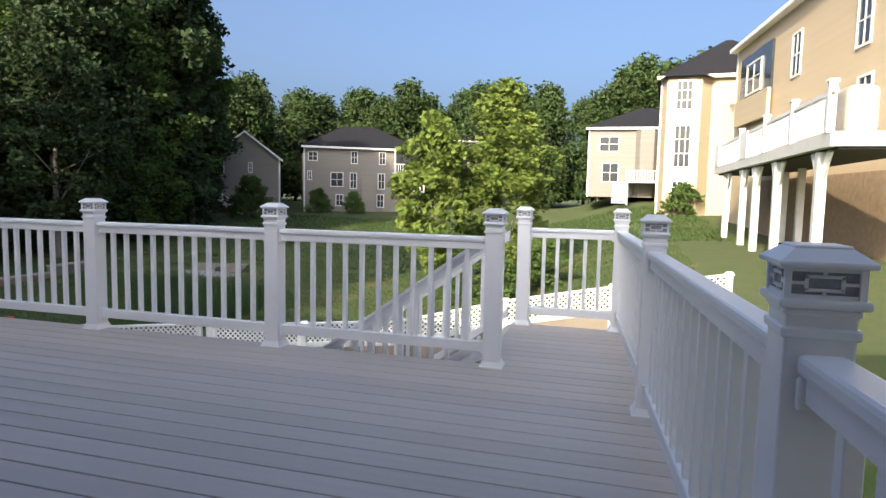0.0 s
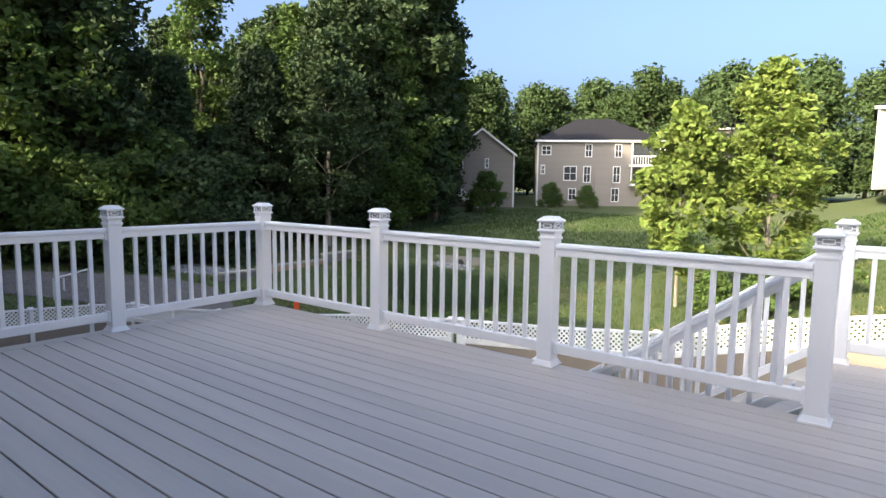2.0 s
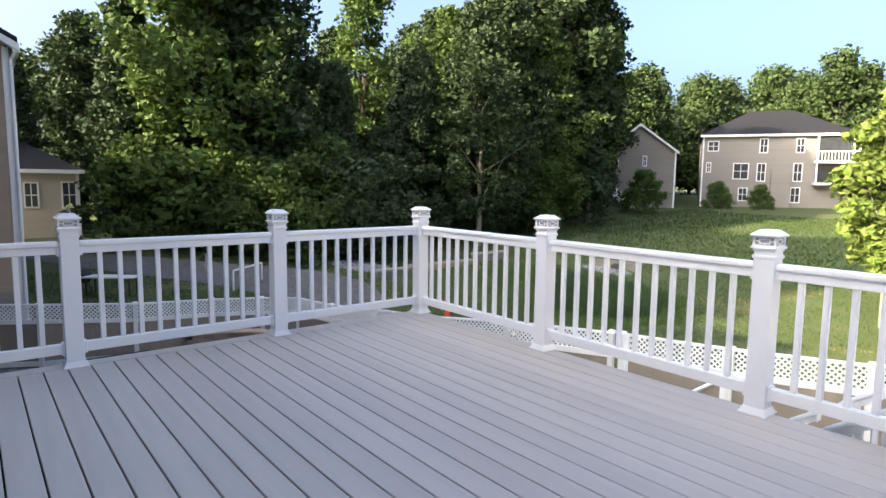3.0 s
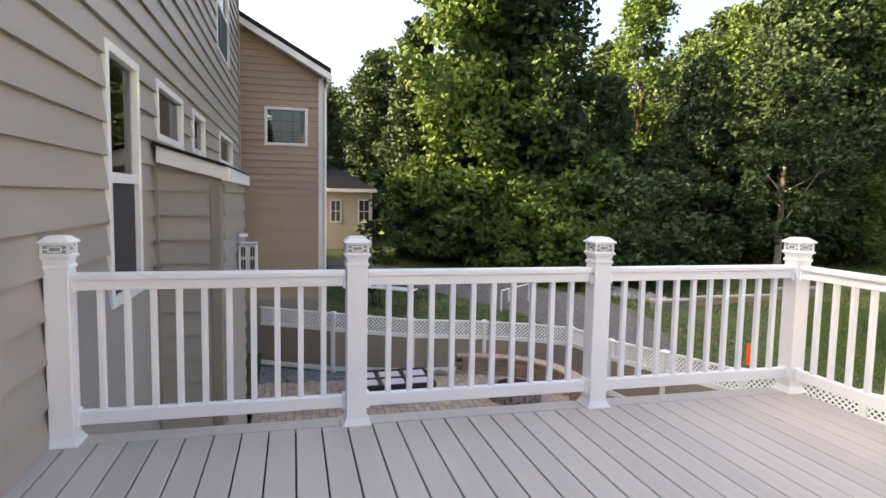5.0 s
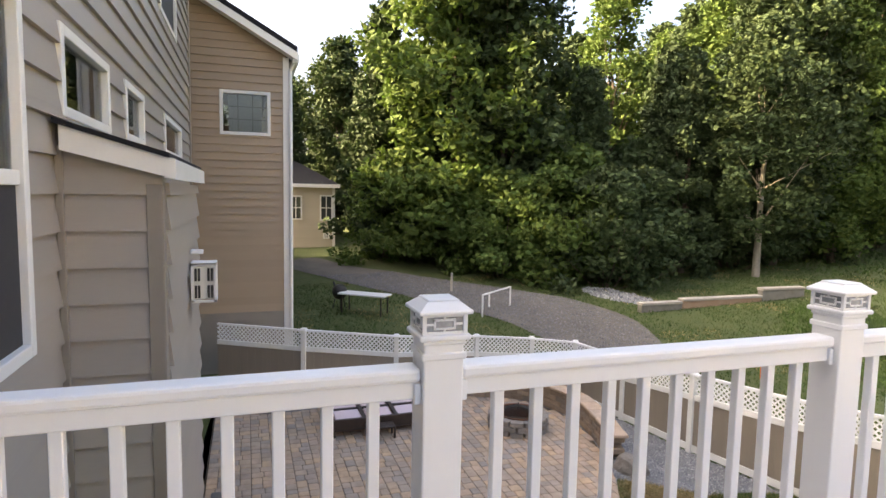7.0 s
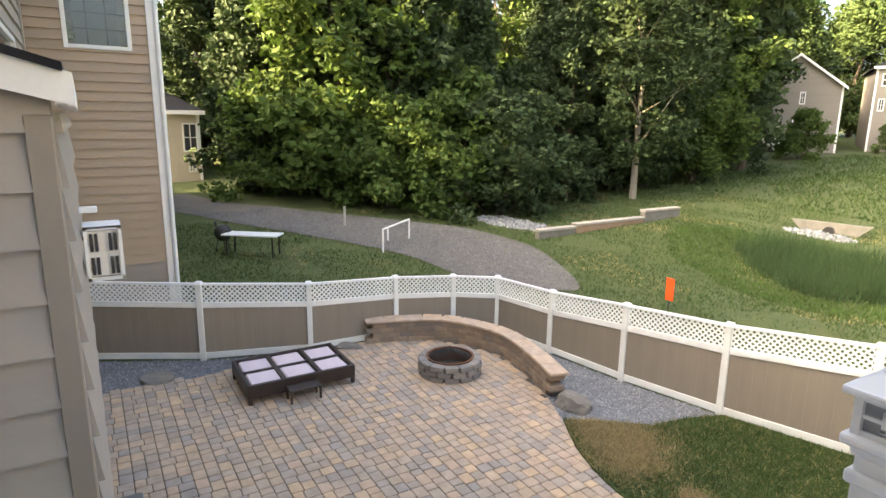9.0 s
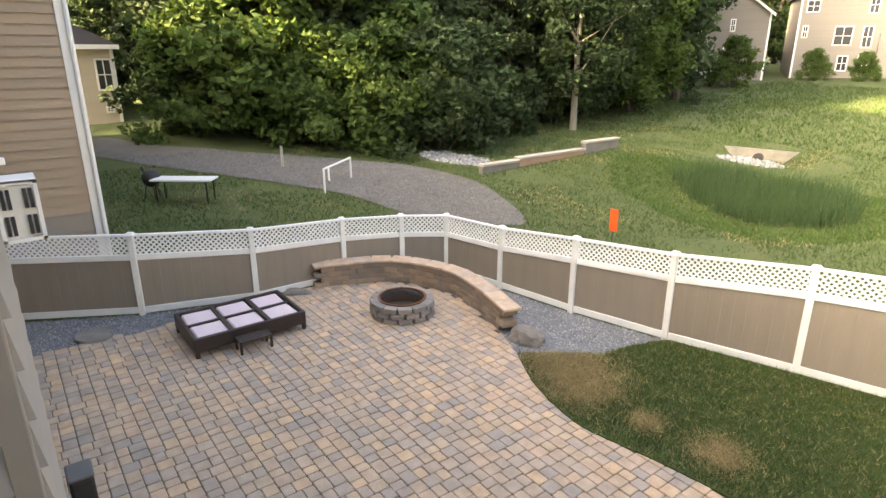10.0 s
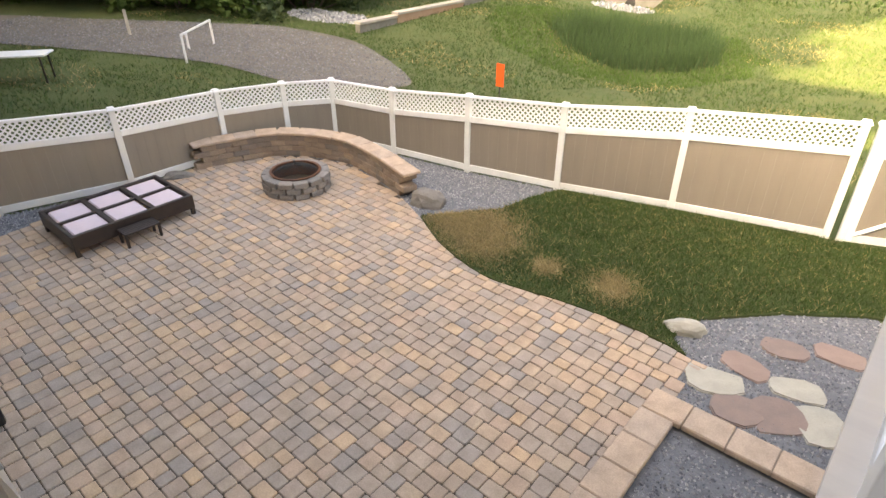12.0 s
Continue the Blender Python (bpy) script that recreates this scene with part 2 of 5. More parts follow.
def tube(bm, a, b, r0, r1=None, n=10, caps=True):
    """A straight tapered tube from a to b."""
    a, b = Vector(a), Vector(b)
    q = (b - a).to_track_quat("Z", "Y")
    rings = []
    for c, r in ((a, r0), (b, r0 if r1 is None else r1)):
        rings.append([bm.verts.new(c + q @ Vector((r * math.cos(i * math.tau / n), r * math.sin(i * math.tau / n), 0))) for i in range(n)])
    for i in range(n):
        bm.faces.new((rings[0][i], rings[0][(i + 1) % n], rings[1][(i + 1) % n], rings[1][i]))
    if caps:
        bm.faces.new(rings[0][::-1])
        bm.faces.new(rings[1])


def prism(bm, outline, z0, z1):
    """An upright solid over a counter-clockwise outline."""
    lo, hi = [bm.verts.new((x, y, z0)) for x, y in outline], [bm.verts.new((x, y, z1)) for x, y in outline]
    k = len(outline)
    for i in range(k):
        bm.faces.new((lo[i], lo[(i + 1) % k], hi[(i + 1) % k], hi[i]))
    bm.faces.new(lo[::-1])
    bm.faces.new(hi)


def mesh_of(bm, name, material, smooth=False):
    me = bpy.data.meshes.new(name)
    bm.normal_update()
    bm.to_mesh(me)
    bm.free()
    me.materials.append(material)
    if smooth:
        me.polygons.foreach_set("use_smooth", [True] * len(me.polygons))
    return me


def part(name, bm, material, parent=None, label="", smooth=False):
    """Links a bmesh as one mesh object under a thing or a part."""
    ob = new(name, bm if isinstance(bm, bpy.types.Mesh) else mesh_of(bm, name, material, smooth))
    if parent:
        ob.parent = parent
    if label:
        tagged(ob, label)
    return ob


def piece(name, me, parent, m):
    """One of many alike pieces on shared mesh data."""
    ob = new(name, me)
    ob.parent, ob.matrix_basis = parent, m
    return ob


def thing(name, m, label, category, group="", kind=""):
    ob = new(name)
    ob.matrix_basis = m
    return tagged(ob, label, category, group, kind)


def box_mesh(name, material, *dims, bevel=0.0):
    bm = bmesh.new()
    bx(bm, *dims, bevel=bevel)
    return mesh_of(bm, name, material)


def smooth01(v):
    v = min(1.0, max(0.0, v))
    return v * v * (3 - 2 * v)


GZ = -2.92


def ground_z(x, y):
    """The height of the ground: a level yard, rising away from it and up to the east."""
    r = math.hypot(x, y)
    z = GZ - 0.03 + 0.045 * max(0.0, r - 14) * (1 if r < 80 else 80 / r)
    z += 2.0 * smooth01((x + 1) / 11) * smooth01((y - 2.5) / 3)
    z -= 0.55 * math.exp(-(((x + 8.3) / 3.2) ** 2 + ((y - 13.2) / 2.6) ** 2))
    z += 0.35 * math.exp(-(((x + 13.5) / 2.0) ** 2 + ((y - 14.5) / 3.0) ** 2))
    far = smooth01((r - 12) / 20)
    return z + far * (0.25 * noise.noise((x * 0.09, y * 0.09, 1)) + 0.07 * noise.noise((x * 0.4, y * 0.4, 3)))


# ---- ground ----
def axis_lines():
    near = [i * 0.6 for i in range(-60, 61)]
    far, v, s = [], 36.0, 0.9
    while v < 1800:
        v += s
        s *= 1.16
        far.append(v)
    return [-q for q in far[::-1]] + near + far


AX = axis_lines()
grid = [[(x, y, ground_z(x, y)) for x in AX] for y in AX]
me = bpy.data.meshes.new("ground")
nx = len(AX)
me.from_pydata([c for row in grid for c in row], [], [(j * nx + i, j * nx + i + 1, (j + 1) * nx + i + 1, (j + 1) * nx + i) for j in range(nx - 1) for i in range(nx - 1)])
me.polygons.foreach_set("use_smooth", [True] * len(me.polygons))
me.materials.append(LAWN)
tagged(new("ground", me), "mown green grass slope with bare patches", "ground", kind="structure")


def inside(p, poly):
    x, y = p
    hit = False
    for (x0, y0), (x1, y1) in zip(poly, poly[1:] + poly[:1]):
        if (y0 > y) != (y1 > y) and x < (x1 - x0) * (y - y0) / (y1 - y0) + x0:
            hit = not hit
    return hit


def spline(pts, n=6, closed=False):
    """A smooth line through the points."""
    out, k = [], len(pts)
    for i in range(k if closed else k - 1):
        p = [Vector(pts[(i + d) % k] if closed else pts[min(max(i + d, 0), k - 1)]) for d in (-1, 0, 1, 2)]
        for s in range(n):
            t = s / n
            out.append(0.5 * (2 * p[1] + (p[2] - p[0]) * t + (2 * p[0] - 5 * p[1] + 4 * p[2] - p[3]) * t * t + (3 * p[1] - p[0] - 3 * p[2] + p[3]) * t ** 3))
    if not closed:
        out.append(Vector(pts[-1]))
    return [tuple(v) for v in out]


def sheet(name, outline, step, lift, material, label, category, z=None, edge=0.0):
    """A thin sheet over an outline that follows the ground, or lies at z."""
    bm = bmesh.new()
    f = bm.faces.new([bm.verts.new((x, y, 0)) for x, y in outline])
    if z is None:
        for ax in (0, 1):
            lo, hi = min(p[ax] for p in outline), max(p[ax] for p in outline)
            v = lo + step
            while v < hi:
                no = (1, 0, 0) if ax == 0 else (0, 1, 0)
                bmesh.ops.bisect_plane(bm, geom=bm.verts[:] + bm.edges[:] + bm.faces[:], plane_co=[c * v for c in no], plane_no=no)
                v += step
    bmesh.ops.triangulate(bm, faces=bm.faces[:])
    for v in bm.verts:
        v.co.z = (ground_z(v.co.x, v.co.y) if z is None else z) + lift
    bmesh.ops.recalc_face_normals(bm, faces=bm.faces[:])
    if bm.faces and sum(q.normal.z for q in bm.faces) < 0:
        bmesh.ops.reverse_faces(bm, faces=bm.faces[:])
    ob = part(name, bm, material)
    return tagged(ob, label, category, kind="structure")


# gravel track beyond the fence
TRACK = spline([(-30, -2.2), (-26.2, -0.9), (-20.6, 2.25), (-16.9, 4.3), (-13.7, 4.9), (-11.6, 6.2), (-11.3, 7.0), (-13.0, 8.0), (-15.9, 8.9), (-19.0, 8.4), (-22.0, 6.0), (-25.1, 3.5), (-28.5, 0.9), (-31, -0.4)], 5, True)
sheet("road", TRACK, 0.9, 0.03, TRACK_BED, "grey gravel track crossing the grass", "gravel track")
RIPRAP = spline([(-20.4, 9.7), (-18.6, 10.0), (-17.4, 10.8), (-18.4, 11.6), (-20.6, 11.0)], 4, True)

# the yard: bed, patio, lawn
FENCE = [(-12.0, -4.55, -1.38), (-11.02, -2.75, -1.41), (-10.47, -0.86, -1.52), (-10.45, 0.98, -1.62), (-10.07, 2.16, -1.65), (-9.55, 2.95, -1.66), (-8.11, 3.2, -1.64), (-6.49, 3.46, -1.50), (-4.84, 3.86, -1.42), (-3.06, 4.42, -1.26), (-0.97, 4.99, -1.14)]
EDGE = spline([(-6.6, 1.87), (-5.88, 1.56), (-5.45, 1.32), (-4.95, 1.1), (-4.31, 0.93), (-3.85, 0.92), (-3.1, 1.07), (-2.38, 1.16), (-1.82, 1.15), (-1.42, 1.09)], 5)
INNER_ARC = spline([(-10.22, 0.3), (-10.08, 0.8), (-9.62, 1.7), (-8.56, 2.2), (-7.59, 2.12), (-6.66, 1.87)], 6)
PATIO = [(-1.5, -4.52), (-1.5, 0.33), (-1.42, 1.09)] + EDGE[::-1][1:] + INNER_ARC[::-1][1:] + [(-10.3, -0.3), (-10.15, -2.5), (-10.3, -4.52)]
BED = [(-11.9, -4.5)] + [(x + 0.05, y - 0.02) for x, y, _ in FENCE[1:]] + [(1.0, 5.5), (7.0, 5.6), (7.0, -5.0), (-2.7, -5.0), (-2.7, -4.5)]
sheet("gravel_bed", BED[::-1], 1, 0, GRAVEL_BED, "blue-grey gravel bed around the patio", "gravel bed", z=GZ - 0.022)
sheet("patio", PATIO, 1, 0, SOIL, "dark sand bed under the patio pavers", "patio", z=GZ - 0.014)
LAWN_EDGE = [(-5.9, 1.6)] + EDGE[5:-1] + [(-1.72, 1.3), (-1.6, 1.85), (-0.9, 2.6), (-0.1, 3.2), (1.2, 3.6), (1.2, 5.4), (-0.9, 4.95), (-3.1, 4.35), (-4.78, 3.82), (-5.0, 3.2), (-5.1, 2.6), (-5.5, 2.1)]
bm = bmesh.new()
prism(bm, LAWN_EDGE, GZ - 0.03, GZ + 0.012)
bm.normal_update()
bmesh.ops.triangulate(bm, faces=bm.faces[:])
tagged(part("lawn", bm, LAWN), "small green lawn with straw-coloured bare patches", "lawn", kind="structure")


# ---- deck ----
deck = tagged(new("floor"), "grey composite deck of long parallel boards", "deck floor", kind="structure")
BOARD = 0.1558
X0, X1, Y0, Y1, YL = -0.10, 6.93, -5.04, 0.09, 1.72
board_a = box_mesh("deck_board", DECKING, X0 + 0.152, X1, 0, BOARD - 0.009, -0.026, 0, bevel=0.003)
board_b = box_mesh("deck_board", DECKING, 5.40, X1, 0, BOARD - 0.009, -0.026, 0, bevel=0.003)
piece("deck_board", box_mesh("deck_board", DECKING, X0 + 0.152, X1, Y0, -4.940, -0.026, 0, bevel=0.003), deck, pose(0, 0, 0))
y = -4.931
while y + BOARD < YL + 0.02:
    piece("deck_board", board_a if y + BOARD < Y1 + 0.02 else board_b, deck, pose(0, y, 0))
    y += BOARD
border = box_mesh("deck_board", DECKING, X0 - 0.004, X0 + 0.145, Y0, Y1 - 0.005, -0.026, 0.0, bevel=0.003)
piece("deck_board", border, deck, pose(0, 0, 0))
bm = bmesh.new()
bx(bm, X0 + 0.01, X0 + 0.035, Y0, Y1, -0.29, -0.03)
bx(bm, X0 + 0.035, 5.40, Y1 - 0.04, Y1 - 0.012, -0.29, -0.03)
bx(bm, X1 - 0.03, X1 - 0.005, Y0, YL, -0.29, -0.03)
bx(bm, 5.40, X1 - 0.03, YL - 0.04, YL - 0.012, -0.29, -0.03)
part("fascia", bm, VINYL_DIRTY, deck)
bm = bmesh.new()
for i in range(17):
    x = X0 + 0.06 + i * 0.405
    bx(bm, x, x + 0.04, Y0, Y1 - 0.045, -0.27, -0.03)
bx(bm, X0 + 0.05, X1 - 0.05, -0.75, -0.62, -0.5, -0.27)
part("joist", bm, DARK, deck)
support = tagged(new("deck_post"), "white wrapped timber post under the deck", "deck post", "posts under the deck")
bm = bmesh.new()
bx(bm, -0.07, 0.07, -0.07, 0.07, GZ - 0.03, -0.5, bevel=0.006)
part("shaft", bm, VINYL_DIRTY, support)
support.matrix_basis = pose(0.25, -0.68, 0)
for x in (2.5, 4.6, 6.4):
    copy_thing(support, pose(x, -0.68, 0))


# ---- railing ----
def railing_post():
    post = thing("railing_post", pose(0, 0, 0), "white vinyl railing post with a solar lantern cap", "railing post", "posts of the deck railing")
    bm = bmesh.new()
    bx(bm, -0.063, 0.063, -0.063, 0.063, 0, 1.065, bevel=0.006, seg=2)
    part("shaft", bm, VINYL, post)
    bm = bmesh.new()
    v = bx(bm, -0.086, 0.086, -0.086, 0.086, 0.0, 0.045)
    for q in v[4:]:
        q.co.x, q.co.y = q.co.x * 0.77, q.co.y * 0.77
    bx(bm, -0.088, 0.088, -0.088, 0.088, 0.0, 0.013, bevel=0.003)
    part("skirt", bm, VINYL, post)
    bm = bmesh.new()
    bx(bm, -0.070, 0.070, -0.070, 0.070, 1.000, 1.022, bevel=0.004)
    bx(bm, -0.068, 0.068, -0.068, 0.068, 1.045, 1.060, bevel=0.004)
    bx(bm, -0.080, 0.080, -0.080, 0.080, 1.060, 1.078, bevel=0.006, seg=2)
    cap = part("cap", bm, VINYL, post, "white lantern cap")
    bm = bmesh.new()
    bx(bm, -0.061, 0.061, -0.061, 0.061, 1.078, 1.138)
    part("lens", bm, CAP_GLASS, cap, "clouded clear lens")
    bm = bmesh.new()
    for a in (-1, 1):
        for b in (-1, 1):
            bx(bm, a * 0.064 - 0.006, a * 0.064 + 0.006, b * 0.064 - 0.006, b * 0.064 + 0.006, 1.076, 1.140)
    for s in range(4):
        rot = Matrix.Rotation(s * math.pi / 2, 4, "Z")
        made = []
        for u0, u1, z0, z1 in ((-0.058, 0.058, 1.078, 1.086), (-0.058, 0.058, 1.130, 1.138), (-0.034, -0.028, 1.094, 1.122), (0.028, 0.034, 1.094, 1.122), (-0.034, 0.034, 1.092, 1.098), (-0.034, 0.034, 1.118, 1.124), (-0.003, 0.003, 1.122, 1.132), (-0.003, 0.003, 1.084, 1.094), (-0.058, -0.034, 1.105, 1.111), (0.034, 0.058, 1.105, 1.111)):
            made += bx(bm, u0, u1, 0.060, 0.066, z0, z1)
        bmesh.ops.transform(bm, matrix=rot, verts=made)
    part("grille", bm, VINYL, cap)
    bm = bmesh.new()
    v = bx(bm, -0.082, 0.082, -0.082, 0.082, 1.150, 1.174)
    for q in v[4:]:
        q.co.x, q.co.y = q.co.x * 0.62, q.co.y * 0.62
    bx(bm, -0.084, 0.084, -0.084, 0.084, 1.138, 1.152, bevel=0.005, seg=2)
    bx(bm, -0.050, 0.050, -0.050, 0.050, 1.172, 1.180, bevel=0.003)
    part("cap_top", bm, VINYL, cap)
    return post


def railing(length, count, group="sections of the deck railing", drop=0.0, label="white vinyl railing section with square balusters between posts"):
    """A section along +x between two posts; drop: how far its far end lies lower."""
    r = thing("railing", pose(0, 0, 0), label, "railing", group)
    k = drop / length

    def shear(bm):
        if drop:
            for v in bm.verts:
                v.co.z -= k * v.co.x
        return bm
    a, b = 0.064, length - 0.064
    bm = bmesh.new()
    bx(bm, a, b, -0.045, 0.045, 0.930, 0.972, bevel=0.012, seg=2)
    bx(bm, a, b, -0.030, 0.030, 0.875, 0.932, bevel=0.004)
    part("top_rail", shear(bm), VINYL, r)
    bm = bmesh.new()
    bx(bm, a, b, -0.026, 0.026, 0.105, 0.185, bevel=0.006)
    part("bottom_rail", shear(bm), VINYL, r)
    hi = box_mesh("bracket", VINYL, 0, 0.02, -0.042, 0.042, 0.862, 0.925, bevel=0.003)
    lo = box_mesh("bracket", VINYL, 0, 0.02, -0.036, 0.036, 0.097, 0.195, bevel=0.003)
    for x in (a, b - 0.02):
        piece("bracket", hi, r, pose(x, 0, -k * x))
        piece("bracket", lo, r, pose(x, 0, -k * x))
    step = (b - a) / (count + 1)
    bal = box_mesh("baluster", VINYL, -0.0175, 0.0175, -0.0175, 0.0175, 0.18, 0.88, bevel=0.003)
    for i in range(count):
        x = a + step * (i + 1)
        piece("baluster", bal, r, pose(x, 0, -k * x))
    return r


POSTS_A = [-1.66, -3.32, -4.955]
POSTS_B = [1.83, 3.66, 5.49]
p0 = railing_post()
spots = [(0, y) for y in POSTS_A] + [(x, 0) for x in POSTS_B] + [(5.49, 1.60), (6.41, 1.60), (6.55, -0.68), (6.69, -2.98), (6.81, -4.955)]
for x, y in spots:
    copy_thing(p0, pose(x, y, 0))
r = railing(1.66, 10)
r.matrix_basis = pose(0, 0, 0, 0, 0, -90)
copy_thing(r, pose(0, -1.66, 0, 0, 0, -90))
r = railing(1.635, 10)
r.matrix_basis = pose(0, -3.32, 0, 0, 0, -90)
r = railing(1.83, 11)
for x in (1.83, 3.66):
    copy_thing(r, pose(x, 0, 0))
r = railing(0.92, 5)
r.matrix_basis = pose(5.49, 1.60, 0)
for (ax, ay), (bx_, by_), n in (((6.41, 1.60), (6.55, -0.68), 14), ((6.55, -0.68), (6.69, -2.98), 14), ((6.69, -2.98), (6.81, -4.955), 12)):
    r = railing(math.hypot(bx_ - ax, by_ - ay), n)
    r.matrix_basis = pose(ax, ay, 0, 0, 0, math.degrees(math.atan2(by_ - ay, bx_ - ax)))

# ---- stair down from the landing ----
stair = tagged(new("stair"), "white and grey deck stair down to the yard", "stair", kind="structure")
STEPS, RUN = 16, 0.253
RISE = -GZ / STEPS
tread = box_mesh("tread", DECKING, -0.03, RUN + 0.02, 0.2, 1.5, -0.026, 0, bevel=0.003)
riser = box_mesh("riser", VINYL_DIRTY, 0, 0.015, 0.2, 1.5, -RISE, -0.027)
for i in range(STEPS):
    piece("riser", riser, stair, pose(5.40 - i * RUN, 0, -i * RISE))
    if i < STEPS - 1:
        piece("tread", tread, stair, pose(5.40 - (i + 1) * RUN, 0, -(i + 1) * RISE))
bm = bmesh.new()
for y in (0.155, 1.50):
    v = bx(bm, 5.42 - STEPS * RUN, 5.42, y, y + 0.04, 0, 0)
    for q in v:
        s = (5.42 - q.co.x) / (STEPS * RUN)
        q.co.z = s * GZ + (0.03 if v.index(q) > 3 else -0.30)
        q.co.z = max(q.co.z, GZ - 0.02)
part("stringer", bm, VINYL_DIRTY, stair)
SLOPE = RISE / RUN
for y, lab in ((0.175, "white sloped stair railing with square balusters"), (1.52, "white sloped stair railing with square balusters")):
    r = railing(1.83, 12, "railings of the stair", 1.83 * SLOPE, lab)
    r.matrix_basis = pose(5.42, y, 0.02, 0, 0, 180)
    copy_thing(r, pose(5.42 - 1.83, y, 0.02 - 1.83 * SLOPE, 0, 0, 180))
    if y < 1:
        copy_thing(p0, pose(5.42 - 1.83, y, -1.83 * SLOPE - 0.05))
    copy_thing(p0, pose(5.42 - 3.66, y, -3.66 * SLOPE - 0.05))


# ---- siding, walls and windows ----
def slab(bm, length, z0, z1, y0, y1, holes):
    """A wall along x with openings (x0, x1, z0, z1)."""
    xs = sorted({0, length} | {h[i] for h in holes for i in (0, 1)})
    zs = sorted({z0, z1} | {h[i] for h in holes for i in (2, 3)})
    for a, b in zip(xs, xs[1:]):
        for c, d in zip(zs, zs[1:]):
            m = ((a + b) / 2, (c + d) / 2)
            if not any(h[0] < m[0] < h[1] and h[2] < m[1] < h[3] for h in holes):
                bx(bm, a, b, y0, y1, c, d)


def siding(parent, length, z0, z1, pitch, holes, material, proud=0.032, top=None):
    """Overlapping boards on the outer (+y) face of a wall, cut around its openings. top(x): the upper limit."""
    z = z0
    while z < z1 - 0.01:
        cuts = sorted({z, min(z + pitch, z1)} | {h[i] for h in holes for i in (2, 3) if z < h[i] < min(z + pitch, z1)})
        for a, b in zip(cuts, cuts[1:]):
            mid = (a + b) / 2
            free = [(0.0, length)]
            for h in holes:
                if h[2] < mid < h[3]:
                    free = [q for f in free for q in ((f[0], min(f[1], h[0])), (max(f[0], h[1]), f[1])) if q[1] - q[0] > 0.01]
            for f in free:
                x0, x1 = f
                if top:
                    while x1 - x0 > 0.1 and top(x1) < b:
                        x1 -= 0.05
                    while x1 - x0 > 0.1 and top(x0) < b:
                        x0 += 0.05
                    if x1 - x0 < 0.15:
                        continue
                bm = bmesh.new()
                v = bx(bm, x0, x1, 0.002, 0.004, a, b)
                for i in (2, 3):
                    v[i].co.y = 0.004 + proud * (1 - (a - z) / pitch)
                for i in (6, 7):
                    v[i].co.y = 0.004 + proud * (1 - (b - z) / pitch)
                part("siding_board", bm, material, parent)
        z += pitch


def window(name, parent_m, x0, x1, z0, z1, kind, depth=0.0):
    """A white vinyl window in a wall whose outer face is y = 0 of parent_m."""
    w = thing(name, parent_m, {"hung": "white vinyl window with a grille above a dark screen", "fixed": "white vinyl window with a white grille", "dark": "white-framed window with dark grille and pale curtain", "plain": "white vinyl window with clear glass"}[kind], "window", kind="structure")
    t = 0.075
    bm = bmesh.new()
    for a, b, c, d in ((x0, x0 + t, z0, z1), (x1 - t, x1, z0, z1), (x0 + t, x1 - t, z1 - t, z1), (x0 + t, x1 - t, z0, z0 + t)):
        bx(bm, a, b, -0.06, 0.042, c, d, bevel=0.005)
    part("window_frame", bm, PAINT, w)
    a, b, c, d = x0 + t, x1 - t, z0 + t, z1 - t
    if kind == "hung":
        mid = z0 + (z1 - z0) * 0.497
        bm = bmesh.new()
        bx(bm, a, b, -0.04, 0.02, mid - 0.04, mid + 0.04, bevel=0.004)
        part("meeting_rail", bm, PAINT, w)
        spans = [(mid + 0.04, d), (c, mid - 0.04)]
    else:
        spans = [(c, d)]
    for i, (c0, d0) in enumerate(spans):
        bm = bmesh.new()
        bx(bm, a, b, -0.022, -0.016, c0, d0)
        pane = part("pane", bm, GLASS, w)
        pane.visible_shadow = False
        bm = bmesh.new()
        cols, rows = (3, 4) if kind == "hung" else (3, 3)
        for k in range(1, cols):
            x = a + (b - a) * k / cols
            bx(bm, x - 0.008, x + 0.008, -0.032, -0.024, c0, d0)
        for k in range(1, rows):
            z = c0 + (d0 - c0) * k / rows
            bx(bm, a, b, -0.0325, -0.0245, z - 0.008, z + 0.008)
        part("grille", bm, BLACK if kind == "dark" else PAINT, w)
        if kind == "hung" and i == 1:
            bm = bmesh.new()
            bx(bm, a, b, -0.008, -0.003, c0, d0)
            part("screen", bm, SCREEN, w, "dark insect screen")
        if kind == "dark":
            bm = bmesh.new()
            for k in range(24):
                xa = a + (b - a) * (0.12 + 0.76 * k / 24)
                bx(bm, xa, xa + (b - a) * 0.76 / 24, -0.16 - 0.03 * (k % 2), -0.15 - 0.03 * (k % 2), c0, d0)
            part("curtain", bm, CURTAIN, w, "pale gathered curtain")
    return w


# our house: its north wall runs along x at y = -5.04 (local x runs west)
HM = Matrix.Translation((9.0, -5.045, 0)) @ Matrix.Diagonal((-1, 1, 1, 1))


def west(x):
    return 9.0 - x


